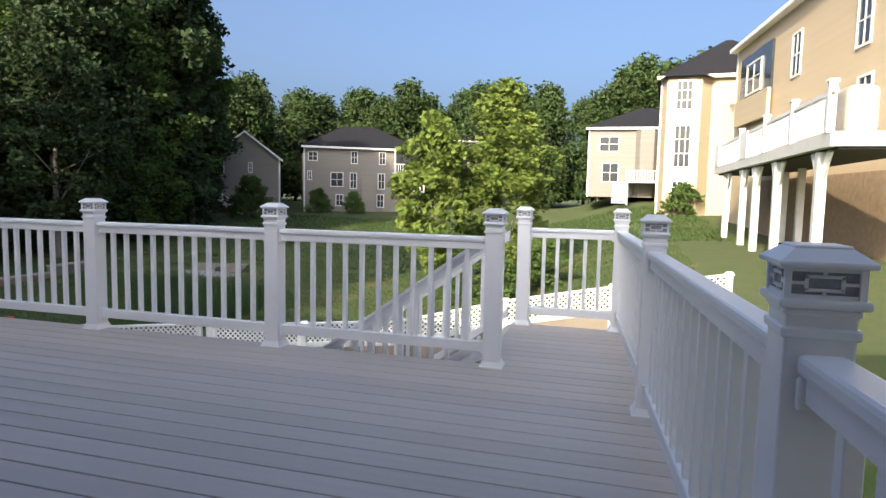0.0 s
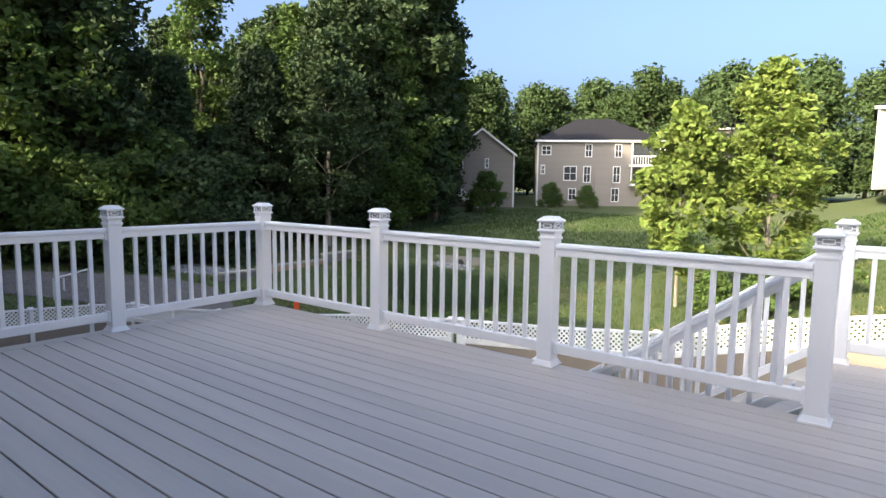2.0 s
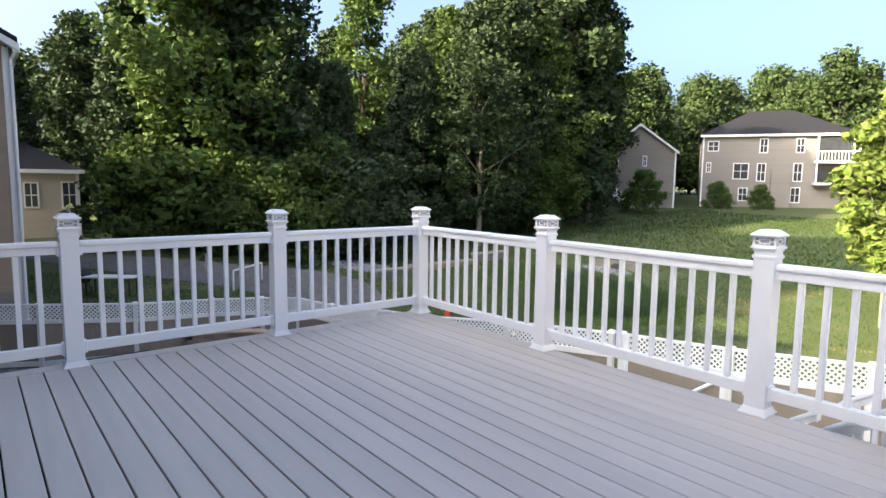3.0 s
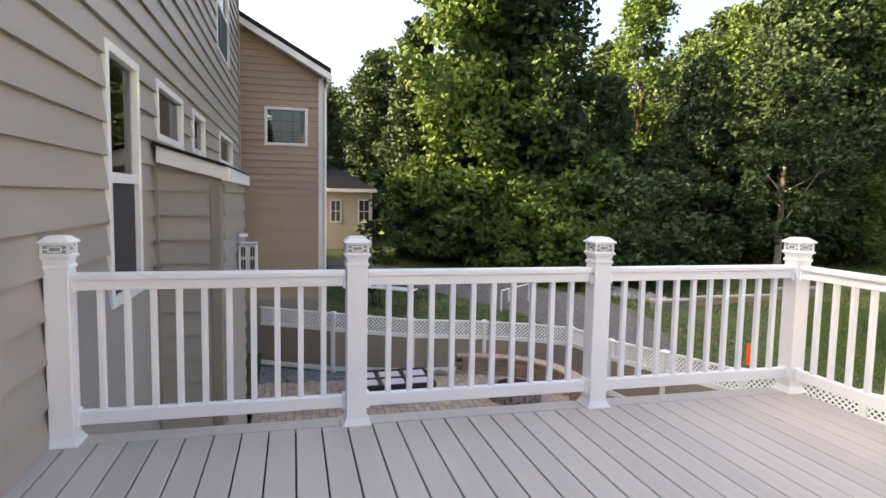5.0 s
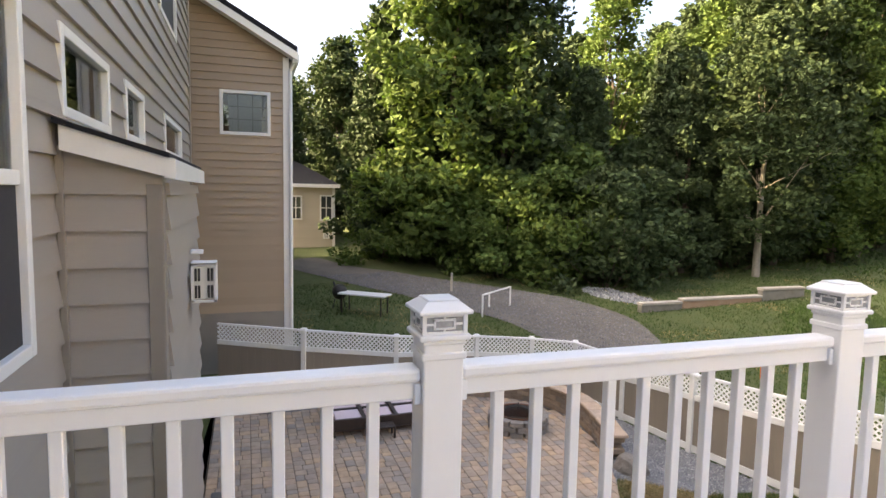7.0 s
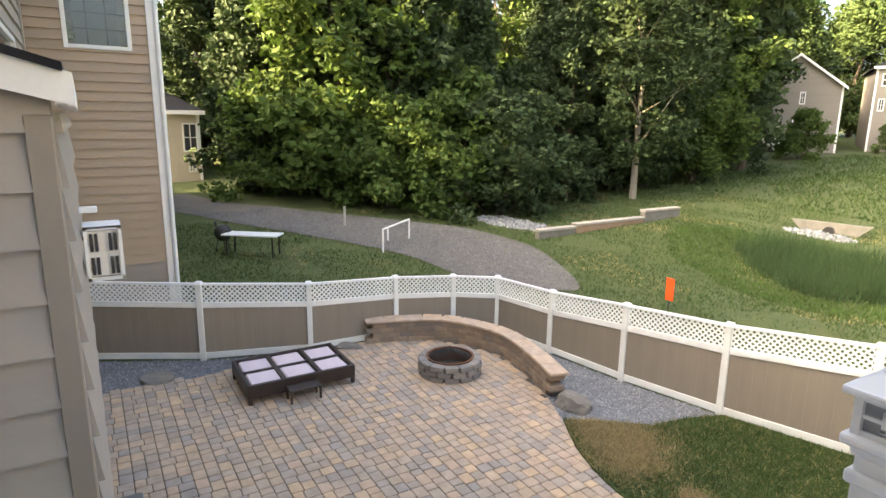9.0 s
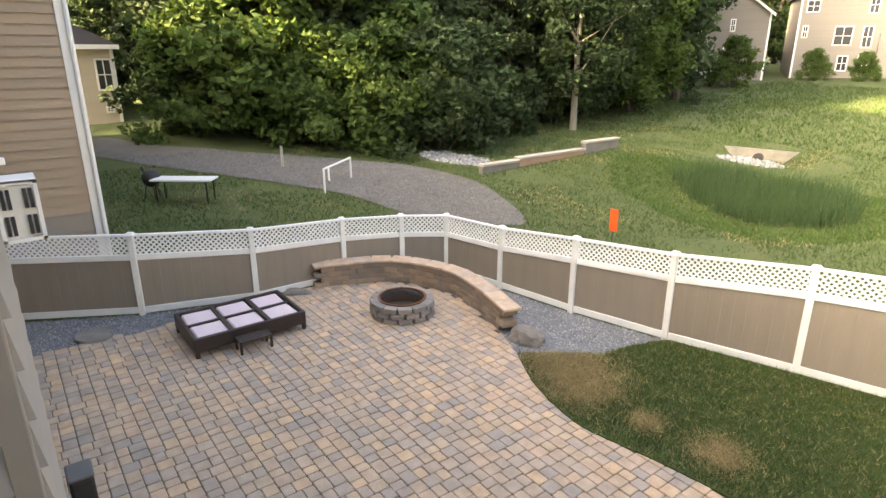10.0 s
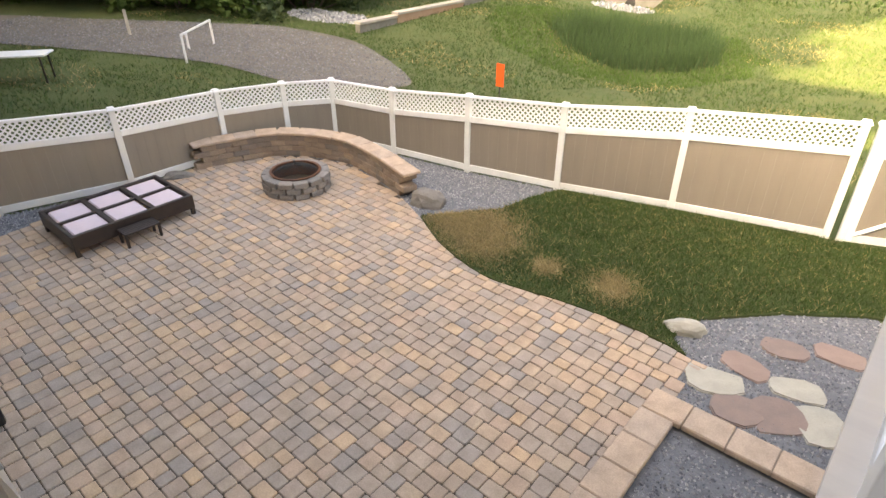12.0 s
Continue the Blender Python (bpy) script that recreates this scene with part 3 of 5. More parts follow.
HOLES = [(west(-1.16), west(-2.125), 0.547, 2.535), (west(-2.84), west(-4.30), 1.95, 2.56), (west(-5.05), west(-6.2), 1.97, 2.57), (west(-8.1), west(-10.5), 2.00, 2.60), (west(-7.9), west(-10.0), 4.02, 5.9), (west(1.3), west(3.2), 0.03, 2.08)]
HL = west(-12.3)
UP = west(-6.1)
wall = tagged(new("wall_north"), "taupe vinyl-sided rear wall of the house", "house wall", kind="structure")
wall.matrix_basis = HM
bm = bmesh.new()
slab(bm, HL, GZ - 0.1, 4.6, -0.2, 0, [(a, b, c, min(d, 4.6)) for a, b, c, d in HOLES])
slab_hi = [(a - UP, b - UP, 4.6, d) for a, b, c, d in HOLES if d > 4.6]
up = bmesh.new()
slab(up, HL - UP, 4.6, 6.9, -0.2, 0, slab_hi)
bmesh.ops.translate(up, vec=(UP, 0, 0), verts=up.verts[:])
part("wall_core", bm, SIDING, wall)
part("wall_core_upper", up, SIDING, wall)
siding(wall, HL, GZ, 6.9, 0.2425, HOLES, SIDING, proud=0.034, top=lambda x: 4.6 if x < UP else 6.9)
for i, (h, kd) in enumerate(zip(HOLES[:5], ("hung", "fixed", "plain", "plain", "hung"))):
    window(f"window_{i + 1}", HM, h[0], h[1], h[2], h[3], kd)
h = HOLES[5]
door = thing("door_1", HM, "white sliding glass door to the deck", "door", kind="structure")
bm = bmesh.new()
for a, b, c, d in ((h[0], h[0] + 0.08, h[2], h[3]), (h[1] - 0.08, h[1], h[2], h[3]), (h[0], h[1], h[3] - 0.08, h[3]), (h[0], h[1], h[2], h[2] + 0.06), ((h[0] + h[1]) / 2 - 0.05, (h[0] + h[1]) / 2 + 0.05, h[2], h[3])):
    bx(bm, a, b, -0.07, 0.03, c, d)
part("door_frame", bm, PAINT, door)
bm = bmesh.new()
bx(bm, h[0] + 0.08, h[1] - 0.08, -0.03, -0.02, h[2] + 0.06, h[3] - 0.08)
part("pane", bm, GLASS, door).visible_shadow = False
bm = bmesh.new()
bx(bm, 8.8, 9.0, -15, -5.245, GZ - 0.1, 4.6)
tagged(part("wall_east", bm, SIDING), "taupe sided end wall of the house", "house wall", kind="structure")
bm = bmesh.new()
bx(bm, -12.3, -12.1, -15, -5.245, GZ - 0.1, 6.9)
tagged(part("wall_west", bm, SIDING), "taupe sided end wall of the house", "house wall", kind="structure")
bm = bmesh.new()
bx(bm, -12.3, 9.0, -15.2, -15.0, GZ - 0.1, 4.6)
bx(bm, -12.3, -6.1, -15.2, -15.0, 4.61, 6.9)
bx(bm, -6.3, -6.1, -14.99, -5.25, 4.4, 6.9)
tagged(part("wall_south", bm, SIDING), "taupe sided front wall of the house", "house wall", kind="structure")
for nm, z in (("floor_upper", 3.0), ("floor_main", -0.05)):
    bm = bmesh.new()
    bx(bm, -12.09, 8.8, -14.99, -5.25, z - 0.2, z)
    tagged(part(nm, bm, INNER), "plain floor inside the house", "floor", kind="structure")
# roof out of view; heights and step chosen for where its shadow ends
bm = bmesh.new()
for x0, x1, ze, zr in ((-12.6, -5.8, 6.75, 9.9), (-6.09, 9.4, 4.5, 5.9)):
    for y0, y1 in ((-4.65, -10.1), (-15.6, -10.1)):
        vs = [bm.verts.new(c) for c in ((x0, y0, ze), (x1, y0, ze), (x1, y1, zr), (x0, y1, zr), (x0, y0, ze + 0.2), (x1, y0, ze + 0.2), (x1, y1, zr + 0.2), (x0, y1, zr + 0.2))]
        for q in ((0, 1, 2, 3), (4, 5, 6, 7), (0, 1, 5, 4), (1, 2, 6, 5), (3, 0, 4, 7)):
            bm.faces.new([vs[i] for i in q])
    for x in (x0 + 0.4, x1 - 0.4):
        bm.faces.new([bm.verts.new(c) for c in ((x, -5.05, ze + 0.1), (x, -15.2, ze + 0.1), (x, -10.1, zr - 0.05))])
bmesh.ops.recalc_face_normals(bm, faces=bm.faces[:])
tagged(part("roof", bm, SHINGLE), "dark shingled gable roof of the house", "roof", kind="structure")
bm = bmesh.new()
bx(bm, -12.36, -12.24, -5.16, -4.99, GZ, 6.9, bevel=0.005)
tagged(part("trim", bm, TRIM_TAUPE), "taupe corner trim of the house wall", "trim", kind="structure")
bm = bmesh.new()
bx(bm, -12.6, -5.8, -4.68, -4.64, 6.7, 6.95)
bx(bm, -5.79, 9.4, -4.68, -4.64, 4.45, 4.7)
tagged(part("trim_eave", bm, PAINT), "white eave board of the house", "trim", kind="structure")

# the bump-out west of the deck
BX, BY = -2.72, -4.41
bump = tagged(new("wall_bump_side"), "taupe sided side of the low bump-out", "house wall", kind="structure")
bump.matrix_basis = Matrix.Translation((BX, BY, 0)) @ Matrix(((0, 1, 0, 0), (-1, 0, 0, 0), (0, 0, 1, 0), (0, 0, 0, 1)))
bm = bmesh.new()
for v in bx(bm, 0.0, 0.64, -0.12, 0, GZ - 0.1, 1.45):
    if v.co.z > 0:
        v.co.z = 1.6 + 0.27 * v.co.x
part("wall_core", bm, SIDING, bump)
siding(bump, 0.62, GZ, 1.62, 0.2425, [], SIDING)
bfront = tagged(new("wall_bump_front"), "taupe sided front of the low bump-out", "house wall", kind="structure")
bfront.matrix_basis = Matrix.Translation((BX - 0.105, BY, 0)) @ Matrix.Diagonal((-1, 1, 1, 1))
bm = bmesh.new()
bx(bm, -0.1, 2.6, -0.12, 0, GZ - 0.1, 1.53)
bx(bm, 2.48, 2.6, -0.6, -0.12, GZ - 0.1, 1.53)
part("wall_core", bm, SIDING, bfront)
siding(bfront, 2.6, GZ, 1.53, 0.2425, [], SIDING)
bm = bmesh.new()
bx(bm, BX - 0.10, BX + 0.036, BY - 0.10, BY + 0.004, GZ, 1.52, bevel=0.006)
tagged(part("trim_bump", bm, TRIM_TAUPE), "taupe corner board of the bump-out", "trim", kind="structure")
bm = bmesh.new()
bx(bm, BX + 0.002, BX + 0.05, -5.03, -4.985, GZ, 1.75, bevel=0.005)
tagged(part("trim_inner", bm, TRIM_TAUPE), "taupe inner corner trim by the bump-out", "trim", kind="structure")
bm = bmesh.new()
y0, y1, za, zb = -5.012, -4.35, 1.885, 1.69
for (u0, u1, lo, hi) in ((-5.50, BX + 0.14, 0.0, 0.035),):
    vs = [bm.verts.new(c) for c in ((u0, y0, za + lo), (u1, y0, za + lo), (u1, y1, zb + lo), (u0, y1, zb + lo), (u0, y0, za + hi), (u1, y0, za + hi), (u1, y1, zb + hi), (u0, y1, zb + hi))]
    for q in ((0, 3, 2, 1), (4, 5, 6, 7), (0, 1, 5, 4), (1, 2, 6, 5), (2, 3, 7, 6), (3, 0, 4, 7)):
        bm.faces.new([vs[i] for i in q])
tagged(part("roof_bump", bm, SHINGLE), "dark shingled shed roof of the bump-out", "roof", kind="structure")
bm = bmesh.new()
for u0, u1 in ((BX + 0.09, BX + 0.115),):
    vs = [bm.verts.new(c) for c in ((u0, y0 + 0.03, za - 0.165), (u1, y0 + 0.03, za - 0.165), (u1, y1 + 0.03, zb - 0.135), (u0, y1 + 0.03, zb - 0.135), (u0, y0 + 0.03, za - 0.005), (u1, y0 + 0.03, za - 0.005), (u1, y1 + 0.03, zb - 0.002), (u0, y1 + 0.03, zb - 0.002))]
    for q in ((0, 3, 2, 1), (4, 5, 6, 7), (0, 1, 5, 4), (1, 2, 6, 5), (2, 3, 7, 6), (3, 0, 4, 7)):
        bm.faces.new([vs[i] for i in q])
bx(bm, -5.48, BX + 0.088, y1 + 0.005, y1 + 0.032, zb - 0.137, zb - 0.004)
bx(bm, -5.48, BX + 0.088, BY + 0.02, y1 + 0.003, zb - 0.132, zb - 0.12)
tagged(part("trim_fascia", bm, PAINT), "white fascia boards of the bump-out roof", "trim", kind="structure")


# ---- fence ----
fence = thing("fence", pose(0, 0, 0), "taupe vinyl yard fence topped by white lattice", "fence")


def fence_post(h):
    p = new("post")
    p.parent = fence
    bm = bmesh.new()
    bx(bm, -0.05, 0.05, -0.05, 0.05, -0.1, h - 0.05, bevel=0.004)
    part("shaft", bm, VINYL_DIRTY, p)
    bm = bmesh.new()
    v = bx(bm, -0.066, 0.066, -0.066, 0.066, h - 0.035, h)
    for q in v[4:]:
        q.co.x, q.co.y = q.co.x * 0.7, q.co.y * 0.7
    bx(bm, -0.068, 0.068, -0.068, 0.068, h - 0.055, h - 0.034, bevel=0.003)
    part("cap", bm, VINYL, p)
    return p


def fence_panel(a, b, za, zb, ga, gb, gate=False):
    """A panel from post a to post b: taupe boards below, white lattice above. z: top of the lattice rail, g: the ground."""
    a, b = Vector(a), Vector(b)
    length, ang = (b - a).length, math.degrees(math.atan2(b.y - a.y, b.x - a.x))
    kt, kg = (zb - za) / length, (gb - ga) / length
    if gate:
        r = thing("gate", pose(a.x, a.y, 0, 0, 0, ang), "taupe and white vinyl gate with a diagonal brace", "gate")
    else:
        r = new("panel")
        r.parent, r.matrix_basis = fence, pose(a.x, a.y, 0, 0, 0, ang)
    e = 0.05

    def bar(name, lo, hi, thick, frm, material, bev=0.004):
        """A rail between heights lo and hi under the top (frm 1) or over the ground (frm 0)."""
        bm = bmesh.new()
        bx(bm, e, length - e, -thick, thick, lo, hi, bevel=bev)
        for v in bm.verts:
            v.co.z += (za + kt * v.co.x) if frm else (ga + kg * v.co.x)
        return part(name, bm, material, r)
    bar("top_rail", -0.075, -0.03, 0.028, 1, VINYL)
    bar("middle_rail", -0.50, -0.40, 0.030, 1, VINYL_DIRTY)
    bar("bottom_rail", 0.03, 0.15, 0.030, 0, VINYL_DIRTY)
    n = max(2, round((length - 2 * e) / 0.17))
    w = (length - 2 * e) / n
    bm = bmesh.new()
    for i in range(n):
        x = e + i * w
        v = bx(bm, x + 0.0006, x + w - 0.0006, -0.011, 0.011 - 0.002 * (i % 2), 0, 1)
        for k, q in enumerate(v):
            q.co.z = (ga + kg * q.co.x + 0.15) if k < 4 else (za + kt * q.co.x - 0.50)
    tagged(part("infill", bm, FENCE_TAN, r), kind="stuff")
    # lattice
    lo, hi, s, pitch = -0.40, -0.075, 0.013, 0.092
    bm = bmesh.new()
    h = hi - lo
    for sgn, yy in ((1, 0.004), (-1, -0.004)):
        x = e - h
        while x < length - e + h:
            x0, x1 = (x, x + h) if sgn > 0 else (x + h, x)
            p, q = Vector((x0, lo)), Vector((x1, hi))
            t0, t1 = 0.0, 1.0
            for v0, v1 in ((p.x, q.x),):
                d = v1 - v0
                ta, tb = (e - v0) / d, (length - e - v0) / d
                t0, t1 = max(t0, min(ta, tb)), min(t1, max(ta, tb))
            if t1 - t0 > 0.05:
                u, v = p.lerp(q, t0), p.lerp(q, t1)
                nrm = Vector((-(v - u).y, (v - u).x)).normalized() * s
                ring = [(u - nrm), (v - nrm), (v + nrm), (u + nrm)]
                fr = [bm.verts.new((c.x, yy + 0.003, za + kt * c.x + c.y)) for c in ring]
                bk = [bm.verts.new((c.x, yy - 0.003, za + kt * c.x + c.y)) for c in ring]
                bm.faces.new(fr)
                bm.faces.new(bk[::-1])
                for i in range(4):
                    bm.faces.new((fr[i], bk[i], bk[(i + 1) % 4], fr[(i + 1) % 4]))
            x += pitch
    bmesh.ops.recalc_face_normals(bm, faces=bm.faces[:])
    tagged(part("lattice", bm, VINYL, r, "white diagonal lattice"), kind="stuff")
    if gate:
        for name, x0, x1 in (("stile", e - 0.02, e + 0.08), ("stile", length - e - 0.08, length - e + 0.02)):
            bm = bmesh.new()
            bx(bm, x0, x1, -0.034, 0.034, ga + 0.04, za - 0.03, bevel=0.004)
            part(name, bm, VINYL, r)
        bm = bmesh.new()
        tube(bm, (e + 0.06, -0.035, ga + 0.15), (length - e - 0.06, -0.035, za - 0.5), 0.035, n=4)
        part("brace", bm, VINYL, r)
    return r


FALL = FENCE + [(-0.78, 5.04, -1.13), (0.95, 5.45, -1.08), (2.75, 5.75, -0.95), (4.6, 6.0, -0.50), (6.4, 6.05, -0.15), (8.2, 6.1, 0.15)]
for i, (x, y, z) in enumerate(FALL):
    g = GZ - 0.02 if i < 11 else min(ground_z(x, y), z - 1.38)
    if i == 0:
        continue
    p = fence_post(z - g)
    p.matrix_basis = pose(x, y, g, 0, 0, math.degrees(math.atan2(FALL[i][1] - FALL[i - 1][1], FALL[i][0] - FALL[i - 1][0])))
for i, (p, q) in enumerate(zip(FALL, FALL[1:])):
    if i == 10:
        continue
    ga, gb = GZ - 0.02, GZ - 0.02
    if i > 10:
        ga, gb = (min(ground_z(*v[:2]), v[2] - 1.38) for v in (p, q))
    fence_panel(p[:2], q[:2], p[2], q[2], ga, gb, gate=(i == 11))


# ---- seat wall, fire ring, coping ----
def along(line, step, start=0.0):
    """Places at even steps along a line, with the way there."""
    pts = [Vector(p) for p in line]
    acc, want, out = 0.0, start, []
    for a, b in zip(pts, pts[1:]):
        d = (b - a).length
        while want <= acc + d:
            out.append((a.lerp(b, (want - acc) / d), math.degrees(math.atan2(b.y - a.y, b.x - a.x))))
            want += step
        acc += d
    return out


random.seed(5)
seat = thing("seat_wall", pose(0, 0, 0), "curved brown concrete-block seat wall with flat coping", "seat wall", kind="structure")


def rough_block(name, material, lx, ly, lz, jitter):
    bm = bmesh.new()
    bx(bm, -lx / 2, lx / 2, -ly / 2, ly / 2, 0, lz, bevel=0.012)
    for v in bm.verts:
        v.co += Vector((random.uniform(-1, 1), random.uniform(-1, 1), random.uniform(-0.5, 0.5))) * jitter
    return mesh_of(bm, name, material)


blocks = [rough_block("block", WALLSTONE, 0.285, 0.27, 0.102, 0.006) for _ in range(5)]
mid_line = []
for (x0, y0), (x1, y1) in zip(INNER_ARC, INNER_ARC[1:]):
    d = Vector((x1 - x0, y1 - y0)).normalized()
    mid_line.append((x0 - d.y * 0.15, y0 + d.x * 0.15))
mid_line.append((INNER_ARC[-1][0] + 0.04, INNER_ARC[-1][1] + 0.145))
for c in range(4):
    for p, ang in along(mid_line, 0.292, 0.06 + 0.14 * (c % 2)):
        piece("block", random.choice(blocks), seat, pose(p.x, p.y, GZ - 0.01 + c * 0.105, 0, 0, ang))
copes = [rough_block("coping", CAPSTONE, 0.40, 0.33, 0.055, 0.003) for _ in range(3)]
for p, ang in along(mid_line, 0.398, 0.12):
    piece("coping", random.choice(copes), seat, pose(p.x, p.y, GZ + 0.412, 0, 0, ang))

PX, PY = -8.28, 1.0
pit = thing("fire_pit", pose(PX, PY, GZ), "round grey block fire pit with rusted ring and mesh lid", "fire pit")
fb = [rough_block("block", PITSTONE, 0.235, 0.16, 0.095, 0.006) for _ in range(4)]
for c in range(3):
    for k in range(13):
        a = (k + 0.5 * (c % 2)) * math.tau / 13
        piece("block", random.choice(fb), pit, pose(0.49 * math.cos(a), 0.49 * math.sin(a), c * 0.098, 0, 0, math.degrees(a) + 90))
bm = bmesh.new()
for r0, z0, z1 in ((0.405, 0.05, 0.315),):
    for k in range(32):
        a, b = k * math.tau / 32, (k + 1) * math.tau / 32
        q = [(r * math.cos(t), r * math.sin(t), z) for r, z, t in ((r0, z0, a), (r0, z0, b), (r0, z1, b), (r0, z1, a), (r0 - 0.012, z0, a), (r0 - 0.012, z0, b), (r0 - 0.012, z1, b), (r0 - 0.012, z1, a), (r0 + 0.03, z1, a), (r0 + 0.03, z1, b))]
        v = [bm.verts.new(c) for c in q]
        for f in ((0, 1, 2, 3), (5, 4, 7, 6), (3, 2, 6, 7), (3, 2, 9, 8)):
            bm.faces.new([v[i] for i in f])
bmesh.ops.remove_doubles(bm, verts=bm.verts[:], dist=0.0004)
part("ring", bm, RUST, pit, "rusted steel ring")
bm = bmesh.new()
tube(bm, (0, 0, 0), (0, 0, 0.06), 0.39, 0.39, 24)
part("ash_bed", bm, SOIL, pit, "dark ash bed")
bm = bmesh.new()
for k in range(44):
    for j in range(13):
        e0, e1 = j / 13, (j + 1) / 13
        a, b = k * math.tau / 44, (k + 1) * math.tau / 44
        v = [bm.verts.new((0.37 * (1 - e) * math.cos(t), 0.37 * (1 - e) * math.sin(t), 0.28 + 0.17 * e ** 0.85)) for e, t in ((e0, a), (e0, b), (e1, b), (e1, a))]
        bm.faces.new(v)
bmesh.ops.remove_doubles(bm, verts=bm.verts[:], dist=0.0005)
bmesh.ops.wireframe(bm, faces=bm.faces[:], thickness=0.009, use_replace=True)
part("spark_lid", bm, BLACK, pit, "black conical mesh lid")
bm = bmesh.new()
tube(bm, (0, 0, 0.44), (0, 0, 0.49), 0.012, n=8)
part("knob", bm, BLACK, pit)

edge_stone = tagged(new("planter_edging"), "sand-coloured coping stones edging the gravel bed", "edging", kind="structure")
cs = [rough_block("coping", CAPSTONE, 0.395, 0.33, 0.07, 0.003) for _ in range(3)]
for i in range(6):
    piece("coping", random.choice(cs), edge_stone, pose(-1.30 + i * 0.40, 0.18, GZ + 0.006, 0, 0, 0))
for i in range(12):
    piece("coping", random.choice(cs), edge_stone, pose(-1.335, -0.19 - i * 0.40, GZ + 0.006, 0, 0, 90))


# ---- outdoor sofa frame lying on the patio ----
sofa = thing("patio_daybed", pose(-9.27, -1.57, GZ, 0, 0, 90), "low dark bronze daybed frame with six pale pink pads", "daybed")
SW, SD, SH = 1.80, 1.20, 0.33
bm = bmesh.new()
for a in (-1, 1):
    bx(bm, -SW / 2, SW / 2, a * (SD / 2 - 0.03) - 0.03, a * (SD / 2 - 0.03) + 0.03, SH - 0.22, SH, bevel=0.008)
    bx(bm, a * (SW / 2 - 0.03) - 0.03, a * (SW / 2 - 0.03) + 0.03, -SD / 2 + 0.06, SD / 2 - 0.06, SH - 0.22, SH, bevel=0.008)
part("frame", bm, BRONZE, sofa)
bm = bmesh.new()
for x in (-0.30, 0.30):
    bx(bm, x - 0.035, x + 0.035, -SD / 2 + 0.06, SD / 2 - 0.06, SH - 0.05, SH - 0.004, bevel=0.005)
bx(bm, -SW / 2 + 0.06, SW / 2 - 0.06, -0.025, 0.025, SH - 0.052, SH - 0.006, bevel=0.005)
part("cross_bar", bm, BRONZE, sofa)
leg = box_mesh("leg", BRONZE, -0.03, 0.03, -0.03, 0.03, 0, SH - 0.12, bevel=0.006)
for x in (-1, 1):
    for y in (-1, 1):
        piece("leg", leg, sofa, pose(x * (SW / 2 - 0.035), y * (SD / 2 - 0.035), 0))
pad = box_mesh("pad", CUSHION, -0.242, 0.242, -0.245, 0.245, SH - 0.09, SH - 0.028, bevel=0.02)
for x in (-0.575, 0.0, 0.575):
    for y in (-0.28, 0.28):
        piece("pad", pad, sofa, pose(x, y, 0, random.uniform(-1, 1), random.uniform(-1, 1), random.uniform(-2, 2)))
stool = thing("foot_stool", pose(-8.52, -1.62, GZ, 0, 0, 90), "small dark bronze slatted stool beside the daybed", "stool")
bm = bmesh.new()
for k in range(5):
    bx(bm, -0.26, 0.26, -0.13 + k * 0.055, -0.085 + k * 0.055, 0.20, 0.225, bevel=0.004)
part("top", bm, BRONZE, stool)
leg = box_mesh("leg", BRONZE, -0.018, 0.018, -0.018, 0.018, 0, 0.2, bevel=0.004)
for x in (-0.24, 0.24):
    for y in (-0.11, 0.11):
        piece("leg", leg, stool, pose(x, y, 0))

# ---- wall lantern on the bump-out ----
lan = thing("wall_lantern", pose(-4.25, BY + 0.01, 0.63) @ Matrix.Diagonal((0.9, 0.9, 0.9, 1)), "boxy white wall lantern with black bars on the siding", "wall lantern")
bm = bmesh.new()
bx(bm, -0.09, 0.09, -0.03, 0.0, -0.24, 0.26, bevel=0.005)
part("back_plate", bm, BRONZE, lan)
bm = bmesh.new()
bx(bm, -0.11, 0.11, 0.05, 0.27, -0.17, 0.17, bevel=0.004)
part("shade", bm, mat("frosted lantern glass", (0.74, 0.71, 0.65, 1), (0.66, 0.63, 0.57, 1), 0.3, 6, 60, 0.03), lan, "frosted white glass box")
bm = bmesh.new()
for a in (-1, 1):
    for b in (0.05, 0.27):
        bx(bm, a * 0.118 - 0.012, a * 0.118 + 0.012, b - 0.012, b + 0.012, -0.2, 0.2)
for z in (-0.19, 0.19):
    for a in (-1, 1):
        bx(bm, -0.13, 0.13, 0.05 + 0.11 + a * 0.11 - 0.012, 0.05 + 0.11 + a * 0.11 + 0.012, z - 0.012, z + 0.012)
        bx(bm, a * 0.118 - 0.012, a * 0.118 + 0.012, 0.05, 0.27, z - 0.012, z + 0.012)
bx(bm, -0.13, 0.13, 0.038, 0.282, 0.19, 0.206)
part("frame", bm, PAINT, lan)
slot = box_mesh("bar", BLACK, 0, 0.008, 0, 0.022, 0, 0.13)
for a in (-0.130, 0.122):
    for y0 in (0.072, 0.104, 0.194, 0.226):
        for z0 in (-0.155, 0.02):
            piece("bar", slot, lan, pose(a, y0, z0))
bm = bmesh.new()
tube(bm, (0, 0.0, 0.10), (0, 0.16, 0.10), 0.015, n=8)
part("arm", bm, BRONZE, lan)
cam_box = thing("security_light", pose(-4.35, BY + 0.03, 0.90), "small white sensor light above the lantern", "security light")
bm = bmesh.new()
bx(bm, -0.03, 0.03, 0.0, 0.11, -0.02, 0.02, bevel=0.008, seg=2)
part("body", bm, PAINT, cam_box)


# ---- stones ----
def boulder(name, m, sx, sy, sz, material, label, category, seed, flat=1.0):
    bm = bmesh.new()
